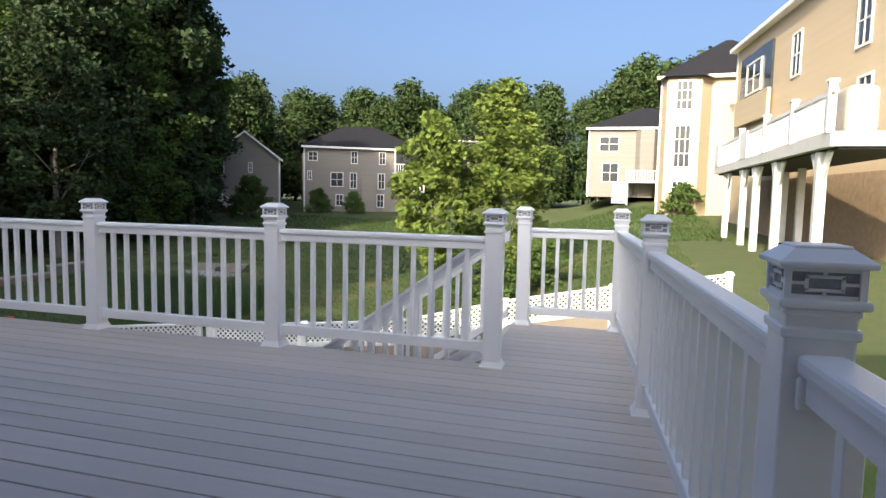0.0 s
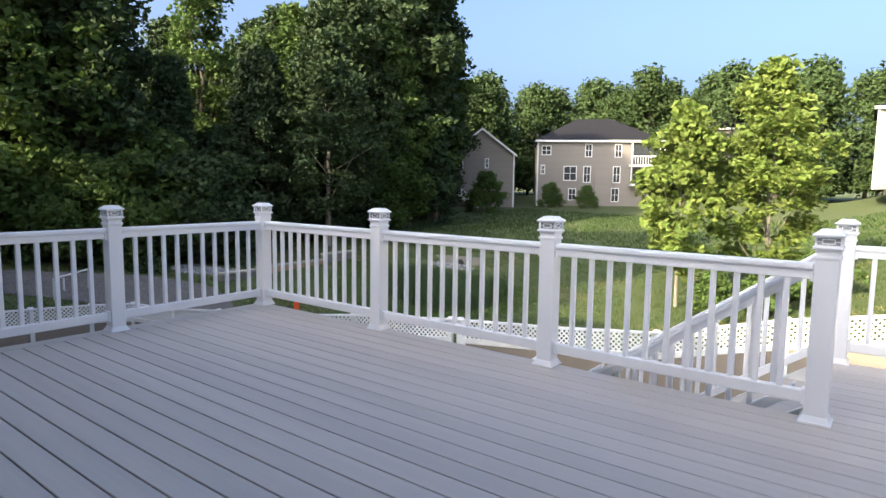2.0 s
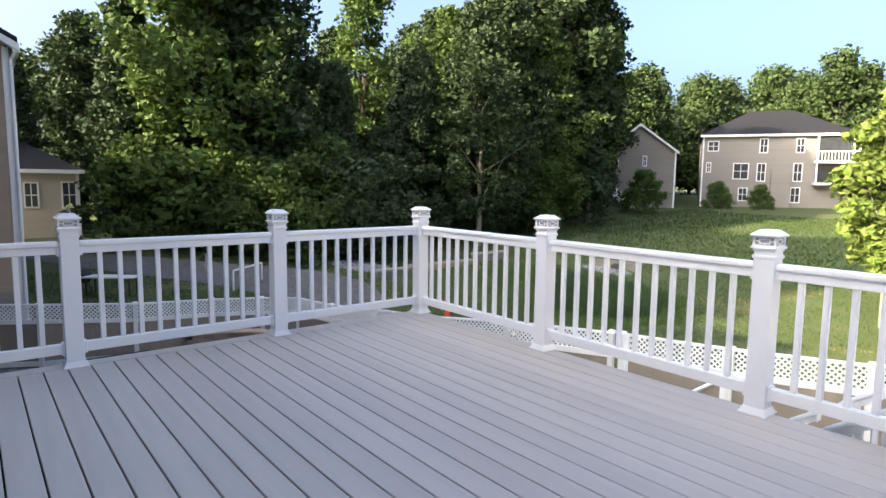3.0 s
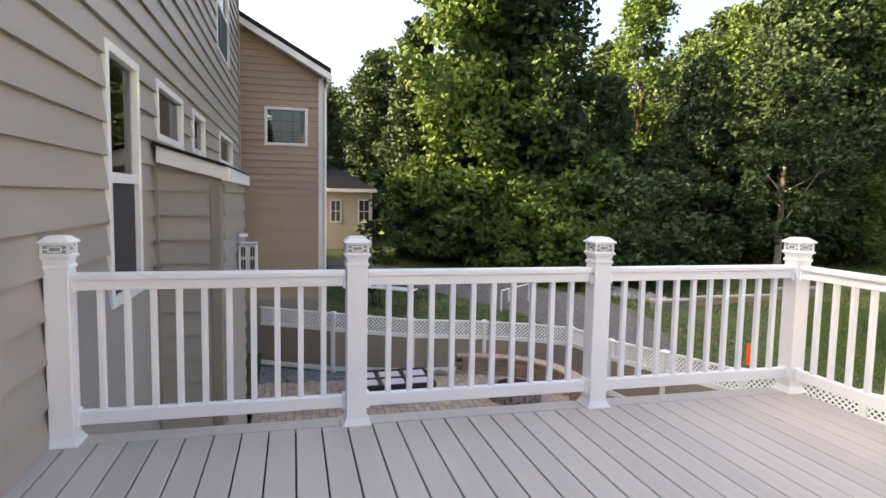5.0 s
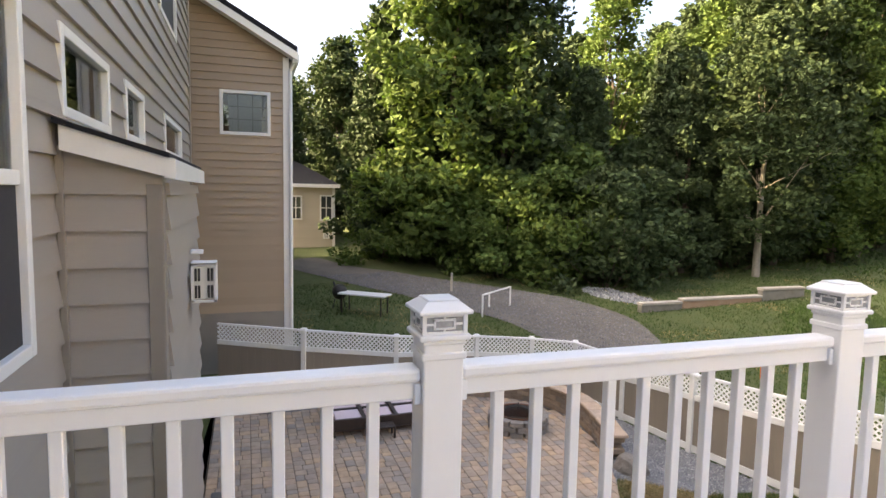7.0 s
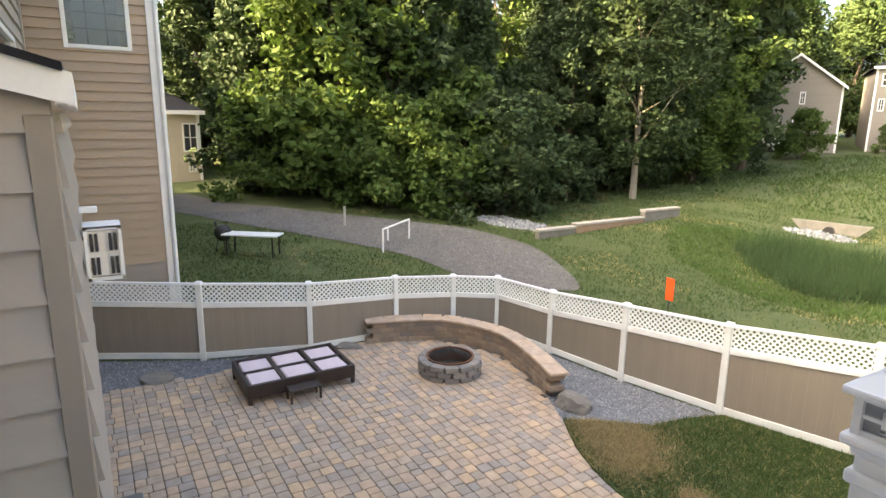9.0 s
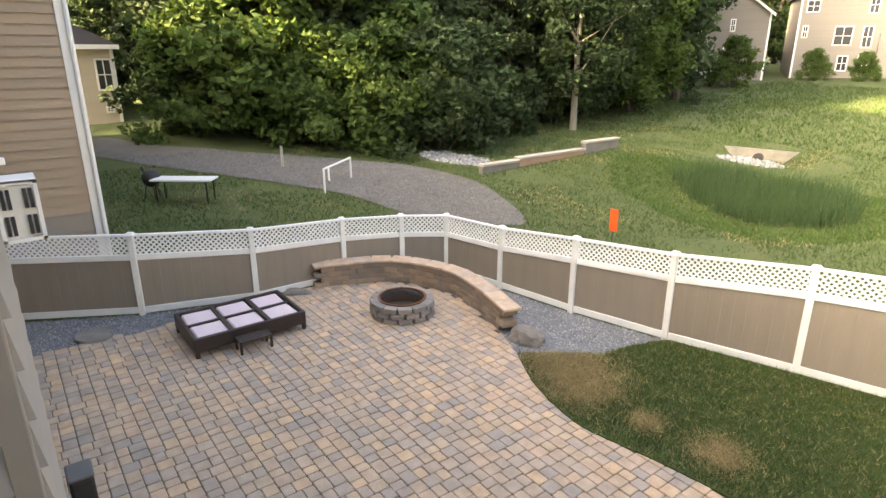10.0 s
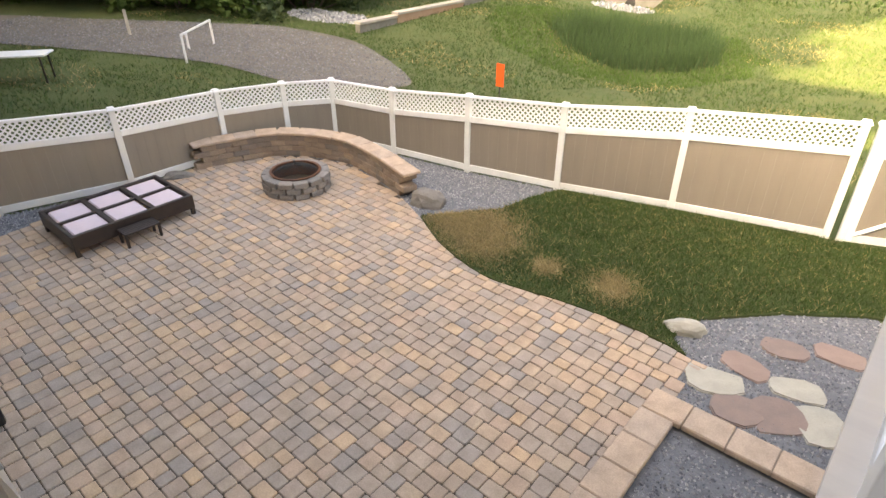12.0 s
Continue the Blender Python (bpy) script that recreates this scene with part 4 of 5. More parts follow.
    bmesh.ops.create_icosphere(bm, subdivisions=3, radius=1)
    for v in bm.verts:
        n = noise.noise(v.co * 1.3 + Vector((seed * 7.1, 0, 0)))
        n2 = noise.noise(v.co * 3.1 + Vector((0, seed * 3.3, 0)))
        k = 1 + 0.30 * n + 0.10 * n2
        c = v.co * k
        v.co = Vector((c.x * sx, c.y * sy, max(-0.3, min(c.z * (1 if flat == 1 else 3), flat)) * sz))
    ob = part(name, bm, material, smooth=False)
    ob.matrix_basis = m
    return tagged(ob, label, category, "loose stones in the gravel")


STONES = [(-1.11, 0.92, 0.30, 0.22, FLAG_BUFF, "pale buff flagstone set in gravel"), (-0.93, 1.37, 0.27, 0.17, FLAG_PINK, "pinkish flagstone set in gravel"), (-0.68, 1.94, 0.25, 0.20, FLAG_RED, "plum flagstone set in gravel"), (-0.19, 2.20, 0.27, 0.18, FLAG_PINK, "pinkish flagstone set in gravel"), (-0.43, 1.33, 0.29, 0.18, FLAG_BUFF, "pale buff flagstone set in gravel"), (-0.80, 0.66, 0.27, 0.24, FLAG_RED, "plum flagstone set in gravel"), (-0.46, 0.82, 0.26, 0.27, FLAG_RED, "plum flagstone set in gravel"), (-0.10, 0.95, 0.26, 0.30, FLAG_BUFF, "pale buff flagstone set in gravel")]
for i, (x, y, sx, sy, m_, lab) in enumerate(STONES):
    rs = random.Random(40 + i)
    n_ = 12
    out_ = []
    for k in range(n_):
        ca, sa = math.cos(k * math.tau / n_ + 0.2), math.sin(k * math.tau / n_ + 0.2)
        q = 0.97 * rs.uniform(0.86, 1.10) / (abs(ca) ** 4 + abs(sa) ** 4) ** 0.25
        out_.append((sx * q * ca, sy * q * sa))
    bm = bmesh.new()
    prism(bm, out_, -0.03, 0.022)
    bmesh.ops.bevel(bm, geom=[e for e in bm.edges if all(v.co.z > 0 for v in e.verts)], offset=0.012, segments=2, affect="EDGES")
    ob = part("flagstone", bm, m_)
    ob.matrix_basis = pose(x, y, GZ - 0.022, rs.uniform(-2, 2), rs.uniform(-2, 2), rs.uniform(-20, 40))
    tagged(ob, lab, "flagstone", "loose stones in the gravel")
boulder("boulder", pose(-1.66, 1.55, GZ, 0, 0, 30), 0.24, 0.13, 0.14, FLAG_BUFF, "pale wedge-shaped stone at the lawn edge", "boulder", 11)
boulder("boulder", pose(-6.15, 2.02, GZ + 0.03, 0, 0, 20), 0.30, 0.22, 0.22, BOULDER, "grey-brown boulder at the end of the seat wall", "boulder", 12)
boulder("boulder", pose(-6.42, 2.2, GZ, 0, 0, 80), 0.16, 0.13, 0.1, BOULDER, "small grey stone beside the seat wall", "boulder", 13)
boulder("boulder", pose(-10.25, -0.15, GZ, 0, 0, 60), 0.28, 0.13, 0.1, BOULDER, "flat grey stone by the seat wall", "boulder", 14)
boulder("boulder", pose(-12.3, -3.1, GZ, 0, 0, 100), 0.36, 0.22, 0.05, BOULDER, "flat grey stone in the gravel", "boulder", 15, flat=0.8)
boulder("boulder", pose(-10.5, -3.6, GZ, 0, 0, 40), 0.30, 0.25, 0.05, BOULDER, "flat grey stone in the gravel", "boulder", 16, flat=0.8)

# dark storage box by the house wall
gb = thing("patio_heater_box", pose(-6.15, -4.24, GZ), "dark covered box standing by the house wall", "storage box")
bm = bmesh.new()
bx(bm, -0.15, 0.15, -0.11, 0.11, 0.0, 0.42, bevel=0.03, seg=2)
part("body", bm, BLACK, gb)
bm = bmesh.new()
bx(bm, -0.16, 0.16, -0.12, 0.12, 0.42, 0.46, bevel=0.02, seg=2)
part("lid", bm, mat("grey plastic lid", (0.12, 0.12, 0.12, 1), None, 0.5, 5, 50, 0.05), gb, "grey lid")


# ---- scattered gravel and grass ----
def scatter(name, poly_test, box, count, maker, material, label, category):
    vs, fs = [], []
    x0, x1, y0, y1 = box
    made = 0
    tries = 0
    while made < count and tries < count * 12:
        tries += 1
        x, y = random.uniform(x0, x1), random.uniform(y0, y1)
        if not poly_test(x, y):
            continue
        maker(vs, fs, x, y)
        made += 1
    m_ = bpy.data.meshes.new(name)
    m_.from_pydata(vs, [], fs)
    m_.materials.append(material)
    return tagged(new(name, m_), label, category, kind="stuff")


def pebble(size, base):
    def make(vs, fs, x, y):
        k = len(vs)
        s = size * random.uniform(0.6, 1.4)
        a = random.uniform(0, 6.28)
        ca, sa = math.cos(a) * s, math.sin(a) * s
        h = s * random.uniform(0.6, 1.1)
        z = base(x, y) if callable(base) else base
        vs.extend(((x + ca, y + sa, z), (x - sa * 0.7, y + ca * 0.7, z), (x - ca, y - sa, z), (x + sa * 0.7, y - ca * 0.7, z), (x + ca * 0.25, y + sa * 0.25, z + h), (x - ca * 0.45, y - sa * 0.3, z + h * 0.85)))
        fs.extend(((k, k + 1, k + 4), (k + 1, k + 5, k + 4), (k + 1, k + 2, k + 5), (k + 2, k + 3, k + 5), (k + 3, k + 4, k + 5), (k + 3, k, k + 4)))
    return make


def blade(h, w, base, lean=0.5):
    def make(vs, fs, x, y):
        k = len(vs)
        a = random.uniform(0, 6.28)
        hh = h * random.uniform(0.6, 1.3)
        ca, sa = math.cos(a) * w, math.sin(a) * w
        lx, ly = random.gauss(0, lean) * hh, random.gauss(0, lean) * hh
        z = base(x, y) if callable(base) else base
        vs.extend(((x - ca, y - sa, z), (x + ca, y + sa, z), (x + lx, y + ly, z + hh)))
        fs.append((k, k + 1, k + 2))
    return make


random.seed(11)
FENCE_IN = [(x, y) for x, y, _ in FENCE]
YARD = [(-11.9, -4.5)] + FENCE_IN[1:] + [(1.0, 5.4), (1.0, -5.0), (-1.2, -5.0), (-1.2, -4.5)]


def bare(x, y):
    return inside((x, y), YARD) and not inside((x, y), PATIO) and not inside((x, y), LAWN_EDGE) and not (-1.52 < x < 1.2 and -0.02 < y < 0.36) and not (-1.52 < x < -1.15 and y < 0.36)


scatter("gravel", bare, (-11.9, 1.0, -5.0, 5.0), 26000, pebble(0.016, GZ - 0.022), GRAVEL, "blue-grey angular gravel", "gravel")
PATCH = [(-5.05, 1.85, 0.55), (-4.7, 1.6, 0.45), (-5.5, 1.8, 0.3), (-2.7, 1.75, 0.26), (-3.6, 1.6, 0.18)]


def straw_at(x, y):
    return max(math.exp(-(((x - a) ** 2 + (y - b) ** 2) / c ** 2)) for a, b, c in PATCH)


scatter("grass", lambda x, y: inside((x, y), LAWN_EDGE) and random.random() > 1.5 * straw_at(x, y), (-6, 1.2, 0.9, 5.4), 62000, blade(0.055, 0.0045, GZ + 0.008), BLADE, "short green lawn grass", "grass")
scatter("dry_grass", lambda x, y: inside((x, y), LAWN_EDGE) and random.random() < straw_at(x, y) + 0.02, (-6, 1.2, 0.9, 5.4), 30000, blade(0.05, 0.0060, GZ + 0.012, 0.9), STRAW, "straw-coloured dry lawn patches", "dry grass")


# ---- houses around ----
# grey-tan taken darker, standing for shade on the far houses
GREY_SIDING_SHADED = mat("grey-tan siding darkened as shade", (0.235, 0.21, 0.185, 1), (0.195, 0.175, 0.155, 1), 0.6, 0.8, 12, 0.25, stretch=(0.1, 0.1, 6), dist=0.02)
CREAM_SIDING = mat("cream siding", (0.52, 0.43, 0.29, 1), (0.46, 0.38, 0.26, 1), 0.6, 0.8, 12, 0.25, stretch=(0.1, 0.1, 6), dist=0.02)
BEIGE_SIDING = mat("beige siding", (0.50, 0.44, 0.35, 1), (0.45, 0.40, 0.32, 1), 0.6, 0.8, 12, 0.25, stretch=(0.1, 0.1, 6), dist=0.02)
TAN_FAR = mat("tan siding far", (0.56, 0.45, 0.30, 1), (0.49, 0.39, 0.26, 1), 0.6, 0.8, 12, 0.3, stretch=(0.1, 0.1, 5), dist=0.02)
STONE_TAN = mat("tan stone veneer", (0.42, 0.30, 0.20, 1), (0.30, 0.21, 0.14, 1), 0.9, 5, 30, 0.8, dist=0.03)
# far window panes, and the painted shade of porch and loggia
PANE_AND_SHADE = mat("dark far window pane and recess shade", (0.03, 0.035, 0.04, 1), (0.05, 0.055, 0.06, 1), 0.12, 2, 20, 0.0)


def far_window(parent, x, z, w, h, y=0.0, bars=(2, 2)):
    """A framed window on the face y of a far house, x and z its centre."""
    win = new("window")
    win.parent = parent
    win.location = (x, y, z)
    bm = bmesh.new()
    t = 0.09
    for a, b, c, d in ((-w / 2, -w / 2 + t, -h / 2, h / 2), (w / 2 - t, w / 2, -h / 2, h / 2), (-w / 2 + t, w / 2 - t, h / 2 - t, h / 2), (-w / 2 + t, w / 2 - t, -h / 2, -h / 2 + t)):
        bx(bm, a, b, -0.06, 0.02, c, d)
    for k in range(1, bars[0]):
        q = -w / 2 + w * k / bars[0]
        bx(bm, q - 0.025, q + 0.025, -0.04, 0.015, -h / 2 + t, h / 2 - t)
    for k in range(1, bars[1]):
        q = -h / 2 + h * k / bars[1]
        bx(bm, -w / 2 + t, w / 2 - t, -0.042, 0.016, q - 0.025, q + 0.025)
    part("frame", bm, PAINT, win)
    bm = bmesh.new()
    bx(bm, -w / 2 + t, w / 2 - t, -0.012, 0.012, -h / 2 + t, h / 2 - t)
    part("pane", bm, PANE_AND_SHADE, win)
    return win


def house(m, w, d, z0, eave, ridge, roof, material, wins, label, over=0.35):
    """A house: its front face along local x at y = 0, its depth along +y."""
    h = thing("house", m, label, "house")
    bm = bmesh.new()
    bx(bm, 0, w, 0, d, z0, eave)
    if roof == "gable_front":
        for y in (0, d):
            v = [bm.verts.new(c) for c in ((0, y, eave), (w, y, eave), (w / 2, y, ridge))]
            bm.faces.new(v if y == 0 else v[::-1])
    part("wall", bm, material, h)
    bm = bmesh.new()
    o = over

    def sheet4(a, b, c, e, t=0.16):
        lo = [bm.verts.new(q) for q in (a, b, c, e)]
        hi = [bm.verts.new((q[0], q[1], q[2] + t)) for q in (a, b, c, e)]
        bm.faces.new(lo[::-1])
        bm.faces.new(hi)
        for i in range(4):
            bm.faces.new((lo[i], lo[(i + 1) % 4], hi[(i + 1) % 4], hi[i]))
    if roof == "gable_front":
        k = (ridge - eave) / (w / 2)
        sheet4((-o, -o, eave - o * k), (w / 2, -o, ridge), (w / 2, d + o, ridge), (-o, d + o, eave - o * k))
        sheet4((w / 2, -o, ridge), (w + o, -o, eave - o * k), (w + o, d + o, eave - o * k), (w / 2, d + o, ridge))
    else:
        i = min(w, d) / 2 * (0.95 if roof == "hip" else -0.02)
        sheet4((-o, -o, eave), (w + o, -o, eave), (w - i, d / 2, ridge), (i, d / 2, ridge))
        sheet4((w + o, d + o, eave), (-o, d + o, eave), (i, d / 2, ridge), (w - i, d / 2, ridge))
        sheet4((w + o, -o, eave), (w + o, d + o, eave), (w - i, d / 2, ridge), (w - i, d / 2 - 0.01, ridge))
        sheet4((-o, d + o, eave), (-o, -o, eave), (i, d / 2 - 0.01, ridge), (i, d / 2, ridge))
    bmesh.ops.recalc_face_normals(bm, faces=bm.faces[:])
    part("roof", bm, SHINGLE, h)
    bm = bmesh.new()
    if roof == "gable_front":
        k = (ridge - eave) / (w / 2)
        for a, b in (((-o, eave - o * k), (w / 2, ridge)), ((w / 2, ridge), (w + o, eave - o * k))):
            v = [bm.verts.new((x, y, z + dz)) for y in (-o - 0.05, -o - 0.01) for (x, z) in (a, b) for dz in (-0.10, 0.14)]
            for q in ((0, 2, 3, 1), (4, 5, 7, 6), (0, 1, 5, 4), (2, 6, 7, 3), (0, 4, 6, 2), (1, 3, 7, 5)):
                bm.faces.new([v[i] for i in q])
    else:
        bx(bm, -o, w + o, -o - 0.06, -o + 0.02, eave - 0.05, eave + 0.17)
        bx(bm, -o, w + o, -o + 0.021, -0.005, eave - 0.05, eave - 0.02)
    part("fascia", bm, PAINT, h)
    for x in (-0.01, w + 0.01):
        bm = bmesh.new()
        bx(bm, x - 0.08, x + 0.08, -0.03, 0.1, z0, eave)
        part("corner_trim", bm, PAINT, h)
    for q in wins:
        far_window(h, *q)
    return h


def facing(x, y, ex, ey):
    """The turn about z that lays a house's front from (x, y) to (ex, ey)."""
    return math.degrees(math.atan2(ey - y, ex - x))


# grey gabled house up the slope
gh = house(pose(-33.9, 49.3, 0, 0, 0, facing(-33.9, 49.3, -27.9, 52.75)), 6.95, 11, -1.2, 4.95, 7.6, "gable_front", GREY_SIDING_SHADED,
           [(1.0, 3.9, 0.8, 1.25), (4.0, 3.9, 0.45, 1.1), (3.6, 1.9, 0.4, 0.8)], "pale grey-tan house with a gable and side stair on the slope")
bm = bmesh.new()
for k in range(12):
    bx(bm, 0.0 + k * 0.27, 0.27 + k * 0.27, -1.1, -0.1, 0.9 - k * 0.2, 1.1 - k * 0.2)
for yy in (-1.12, -0.08):
    v = bx(bm, 0, 3.3, yy - 0.03, yy + 0.03, 0, 0.9)
    for q in v:
        q.co.z += 1.1 - q.co.x * 0.74
part("side_stair", bm, PAINT, gh, "white outdoor stair")

# three-storey grey house
rz = facing(-27.6, 57.7, -15.9, 64.5)
h2 = house(pose(-27.6, 57.7, 0, 0, 0, rz), 13.6, 10, -1.0, 6.6, 9.5, "hip", GREY_SIDING_SHADED,
           [(0.95, 5.6, 1.1, 1.1), (5.7, 5.6, 0.8, 1.5), (9.0, 5.6, 0.8, 1.5), (3.7, 3.0, 1.5, 1.7), (0.6, 3.4, 0.5, 1.1), (5.6, 2.9, 0.85, 1.9), (8.9, 2.9, 0.85, 1.9), (8.8, 0.6, 0.9, 1.6), (5.6, 0.8, 0.8, 1.2), (4.0, 0.6, 0.9, 1.4)], "three-storey grey-tan house with a screened corner porch")
bm = bmesh.new()
for z in (4.05, 1.9):
    bx(bm, 10.2, 13.9, -1.2, -0.02, z - 0.25, z)
for x in (10.25, 13.75):
    bx(bm, x, x + 0.15, -1.2, -1.05, 1.7, 6.55)
for x in [10.4 + 0.28 * i for i in range(12)]:
    bx(bm, x, x + 0.06, -1.15, -1.1, 4.05, 4.9)
bx(bm, 10.2, 13.9, -1.2, -1.06, 4.9, 5.0)
part("porch", bm, PAINT, h2, "white two-level porch")
# flat dark panels, painted in place of the shade inside the porch
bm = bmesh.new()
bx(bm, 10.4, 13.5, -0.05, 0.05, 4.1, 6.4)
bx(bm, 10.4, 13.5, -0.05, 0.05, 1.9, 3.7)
part("porch_shade_panel", bm, PANE_AND_SHADE, h2)
bm = bmesh.new()
bx(bm, 6.5, 8.3, -0.5, -0.005, -1, 3.2)
part("chimney_chase", bm, GREY_SIDING_SHADED, h2)

# far house half behind the young tree, and the house beyond the lawn
house(pose(-16.0, 81.4, 0, 0, 0, 25), 12, 10, 1.0, 9.4, 12.4, "hip", GREY_SIDING_SHADED, [(1.5, 7.6, 1.0, 1.6), (4.5, 7.6, 1.0, 1.6), (7.5, 7.6, 1.0, 1.6), (1.5, 4.5, 1.0, 1.6), (4.5, 4.5, 1.0, 1.6)], "grey house with a dark roof far behind trees")
h3 = house(pose(4.0, 59.8, 0, 0, 0, 2), 12, 11, 1.6, 8.5, 11.2, "hip", GREY_SIDING_SHADED, [(2.0, 7.0, 2.0, 1.6), (5.4, 7.0, 0.9, 1.6), (8.2, 7.0, 2.4, 1.6), (2.2, 4.1, 1.7, 2.0), (5.4, 4.1, 0.9, 2.0)], "grey two-storey house with a bay and white deck")
bm = bmesh.new()
prism(bm, [(4.6, 0.0), (5.0, -0.9), (6.3, -0.9), (6.7, 0.0)], 1.6, 8.4)
part("bay", bm, GREY_SIDING_SHADED, h3)
bm = bmesh.new()
bx(bm, 3.6, 9.5, -3.2, -0.02, 3.0, 3.2)
for k in range(24):
    bx(bm, 3.6 + k * 0.25, 3.66 + k * 0.25, -3.2, -3.15, 3.2, 4.1)
bx(bm, 3.6, 9.5, -3.22, -3.14, 4.1, 4.2)
for x in (3.7, 6.4, 9.3):
    bx(bm, x, x + 0.15, -3.1, -2.95, 0.8, 3.0)
for k in range(11):
    bx(bm, 2.4 - k * 0.02, 3.6, -3.5 - k * 0.26, -3.24 - k * 0.26, 2.9 - k * 0.19, 3.0 - k * 0.19)
part("deck", bm, PAINT, h3, "white raised deck and stair")

# cream house beside the tan one
yh = house(pose(9.5, 40.6, 0, 0, 0, -5), 9.0, 12, 0.0, 9.7, 13.4, "hip", CREAM_SIDING, [(5.0, 8.6, 0.7, 2.4), (7.0, 8.6, 0.7, 2.0)], "cream two-storey house with a projecting bay")
bm = bmesh.new()
prism(bm, [(0.0, 0.0), (0.35, -1.2), (2.5, -1.2), (3.2, 0.0)], 0.0, 9.6)
bay = part("bay", bm, CREAM_SIDING, yh)
for z, hh in ((8.4, 2.0), (5.0, 2.9), (2.0, 1.4)):
    far_window(bay, 1.45, z, 1.1, hh, -1.2, (3, 3))
bm = bmesh.new()
v = [bm.verts.new(c) for c in ((-0.35, 0.0, 9.6), (0.1, -1.6, 9.6), (2.7, -1.6, 9.6), (3.6, 0.0, 9.6), (1.6, 1.5, 11.0))]
for i in range(3):
    bm.faces.new((v[i], v[i + 1], v[4]))
part("bay_roof", bm, SHINGLE, yh)

# tan house with the raised white deck; its side faces west along y
th = house(Matrix.Translation((13.3, 35.3, 0)) @ Matrix.Rotation(radians(-85), 4, "Z"), 20.5, 12, -1.0, 10.2, 14.5, "gable", TAN_FAR,
           [(9.1, 7.95, 1.1, 2.0), (15.15, 7.75, 1.1, 1.9), (15.5, 5.0, 1.1, 1.6), (18.2, 5.2, 1.3, 1.9), (11.5, 1.2, 1.2, 1.6)], "tan sided house with a raised white deck over a stone base")
# solid dark box, the shade of the recess put into its colour
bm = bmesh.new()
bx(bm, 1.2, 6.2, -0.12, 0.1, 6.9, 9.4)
loggia = part("loggia_opening", bm, PANE_AND_SHADE, th)
far_window(loggia, 3.7, 8.0, 2.4, 1.7, -0.15, (2, 2))
bm = bmesh.new()
bx(bm, 1.0, 6.4, -0.3, -0.13, 5.6, 7.0)
part("loggia_parapet", bm, CREAM_SIDING, th)
bm = bmesh.new()
bx(bm, 5.0, 20.0, -0.15, -0.005, -1.2, 2.4)
part("stone_base", bm, STONE_TAN, th, "tan stone base wall")
DX0, DX1 = 11.3, 13.85
rd = thing("raised_deck", pose(0, 0, 0), "white raised deck on tall posts behind the tan house", "deck")
bm = bmesh.new()
bx(bm, DX0, DX1, 12.0, 28.5, 2.66, 3.0)
part("platform", bm, VINYL_DIRTY, rd)
bm = bmesh.new()
bx(bm, DX0 + 0.2, DX1 - 0.1, 12.1, 28.4, 2.60, 2.655)
part("underside", bm, DARK, rd)
tall = box_mesh("post", VINYL_DIRTY, -0.12, 0.12, -0.12, 0.12, -3.6, 0, bevel=0.01)
for x, y in ((11.5, 13.2), (11.5, 17.3), (11.5, 20.2), (11.5, 22.4), (11.5, 26.0), (13.2, 21.0), (13.4, 24.0)):
    piece("post", tall, rd, pose(x, y, 2.6))
bal = box_mesh("baluster", VINYL, -0.03, 0.03, -0.03, 0.03, 3.05, 3.92)
for i in range(93):
    piece("baluster", bal, rd, pose(DX0 + 0.05, 12.1 + i * 0.165, 0))
brace = bmesh.new()
tube(brace, (0, 0.1, -0.75), (0, 0.62, -0.02), 0.075, n=4)
brace = mesh_of(brace, "brace", VINYL_DIRTY)
for y in (13.2, 17.3, 20.2, 22.4, 26.0):
    piece("brace", brace, rd, pose(11.5, y, 2.6))
    piece("brace", brace, rd, pose(11.5, y, 2.6, 0, 0, 180))
bm = bmesh.new()
bx(bm, DX0, DX0 + 0.1, 12.0, 27.4, 3.92, 4.02)
part("top_rail", bm, VINYL, rd)
bm = bmesh.new()
bx(bm, DX0 - 0.02, DX0 + 0.1, 27.4, 28.5, 3.0, 4.05)
bx(bm, DX0 - 0.02, DX0 + 0.1, 21.2, 22.6, 3.0, 4.05)
bx(bm, DX0, DX1, 28.4, 28.5, 3.0, 4.05)
part("solid_parapet", bm, VINYL, rd)
for y in (12.3, 15.4, 18.6, 22.6, 27.3):
    bm = bmesh.new()
    bx(bm, DX0 - 0.04, DX0 + 0.14, y - 0.09, y + 0.09, 3.0, 4.2, bevel=0.01)
    bx(bm, DX0 - 0.07, DX0 + 0.17, y - 0.12, y + 0.12, 4.2, 4.28, bevel=0.01)
    part("rail_post", bm, VINYL, rd)
grill = thing("covered_grill", pose(12.4, 14.0, 3.0), "grey covered grill on the neighbour's raised deck", "grill")
bm = bmesh.new()
bx(bm, -0.4, 0.4, -0.75, 0.75, 0, 1.35, bevel=0.25, seg=4)
part("cover", bm, CONCRETE, grill)

# the tan house to the west, a gable end towards us
NX = -13.3
nh = tagged(new("neighbour_house"), "tan vinyl-sided house with a gable end and curtained window", "house")
nh.matrix_basis = Matrix.Translation((NX, -2.95, 0)) @ Matrix(((0, 1, 0, 0), (-1, 0, 0, 0), (0, 0, 1, 0), (0, 0, 0, 1)))
NW, NE, NR = 9.6, 4.83, 7.52
hole = [(0.36, 1.50, 2.77, 3.80)]
bm = bmesh.new()
slab(bm, NW, GZ - 0.2, NE, -0.2, 0, hole)
v = [bm.verts.new(c) for c in ((0, 0, NE), (NW, 0, NE), (NW / 2, 0, NR))]
bm.faces.new(v)
# unseen depth, stretched to 19 m so the house shades the grass
bx(bm, 0, 0.2, -18.8, -0.21, GZ - 0.2, NE)
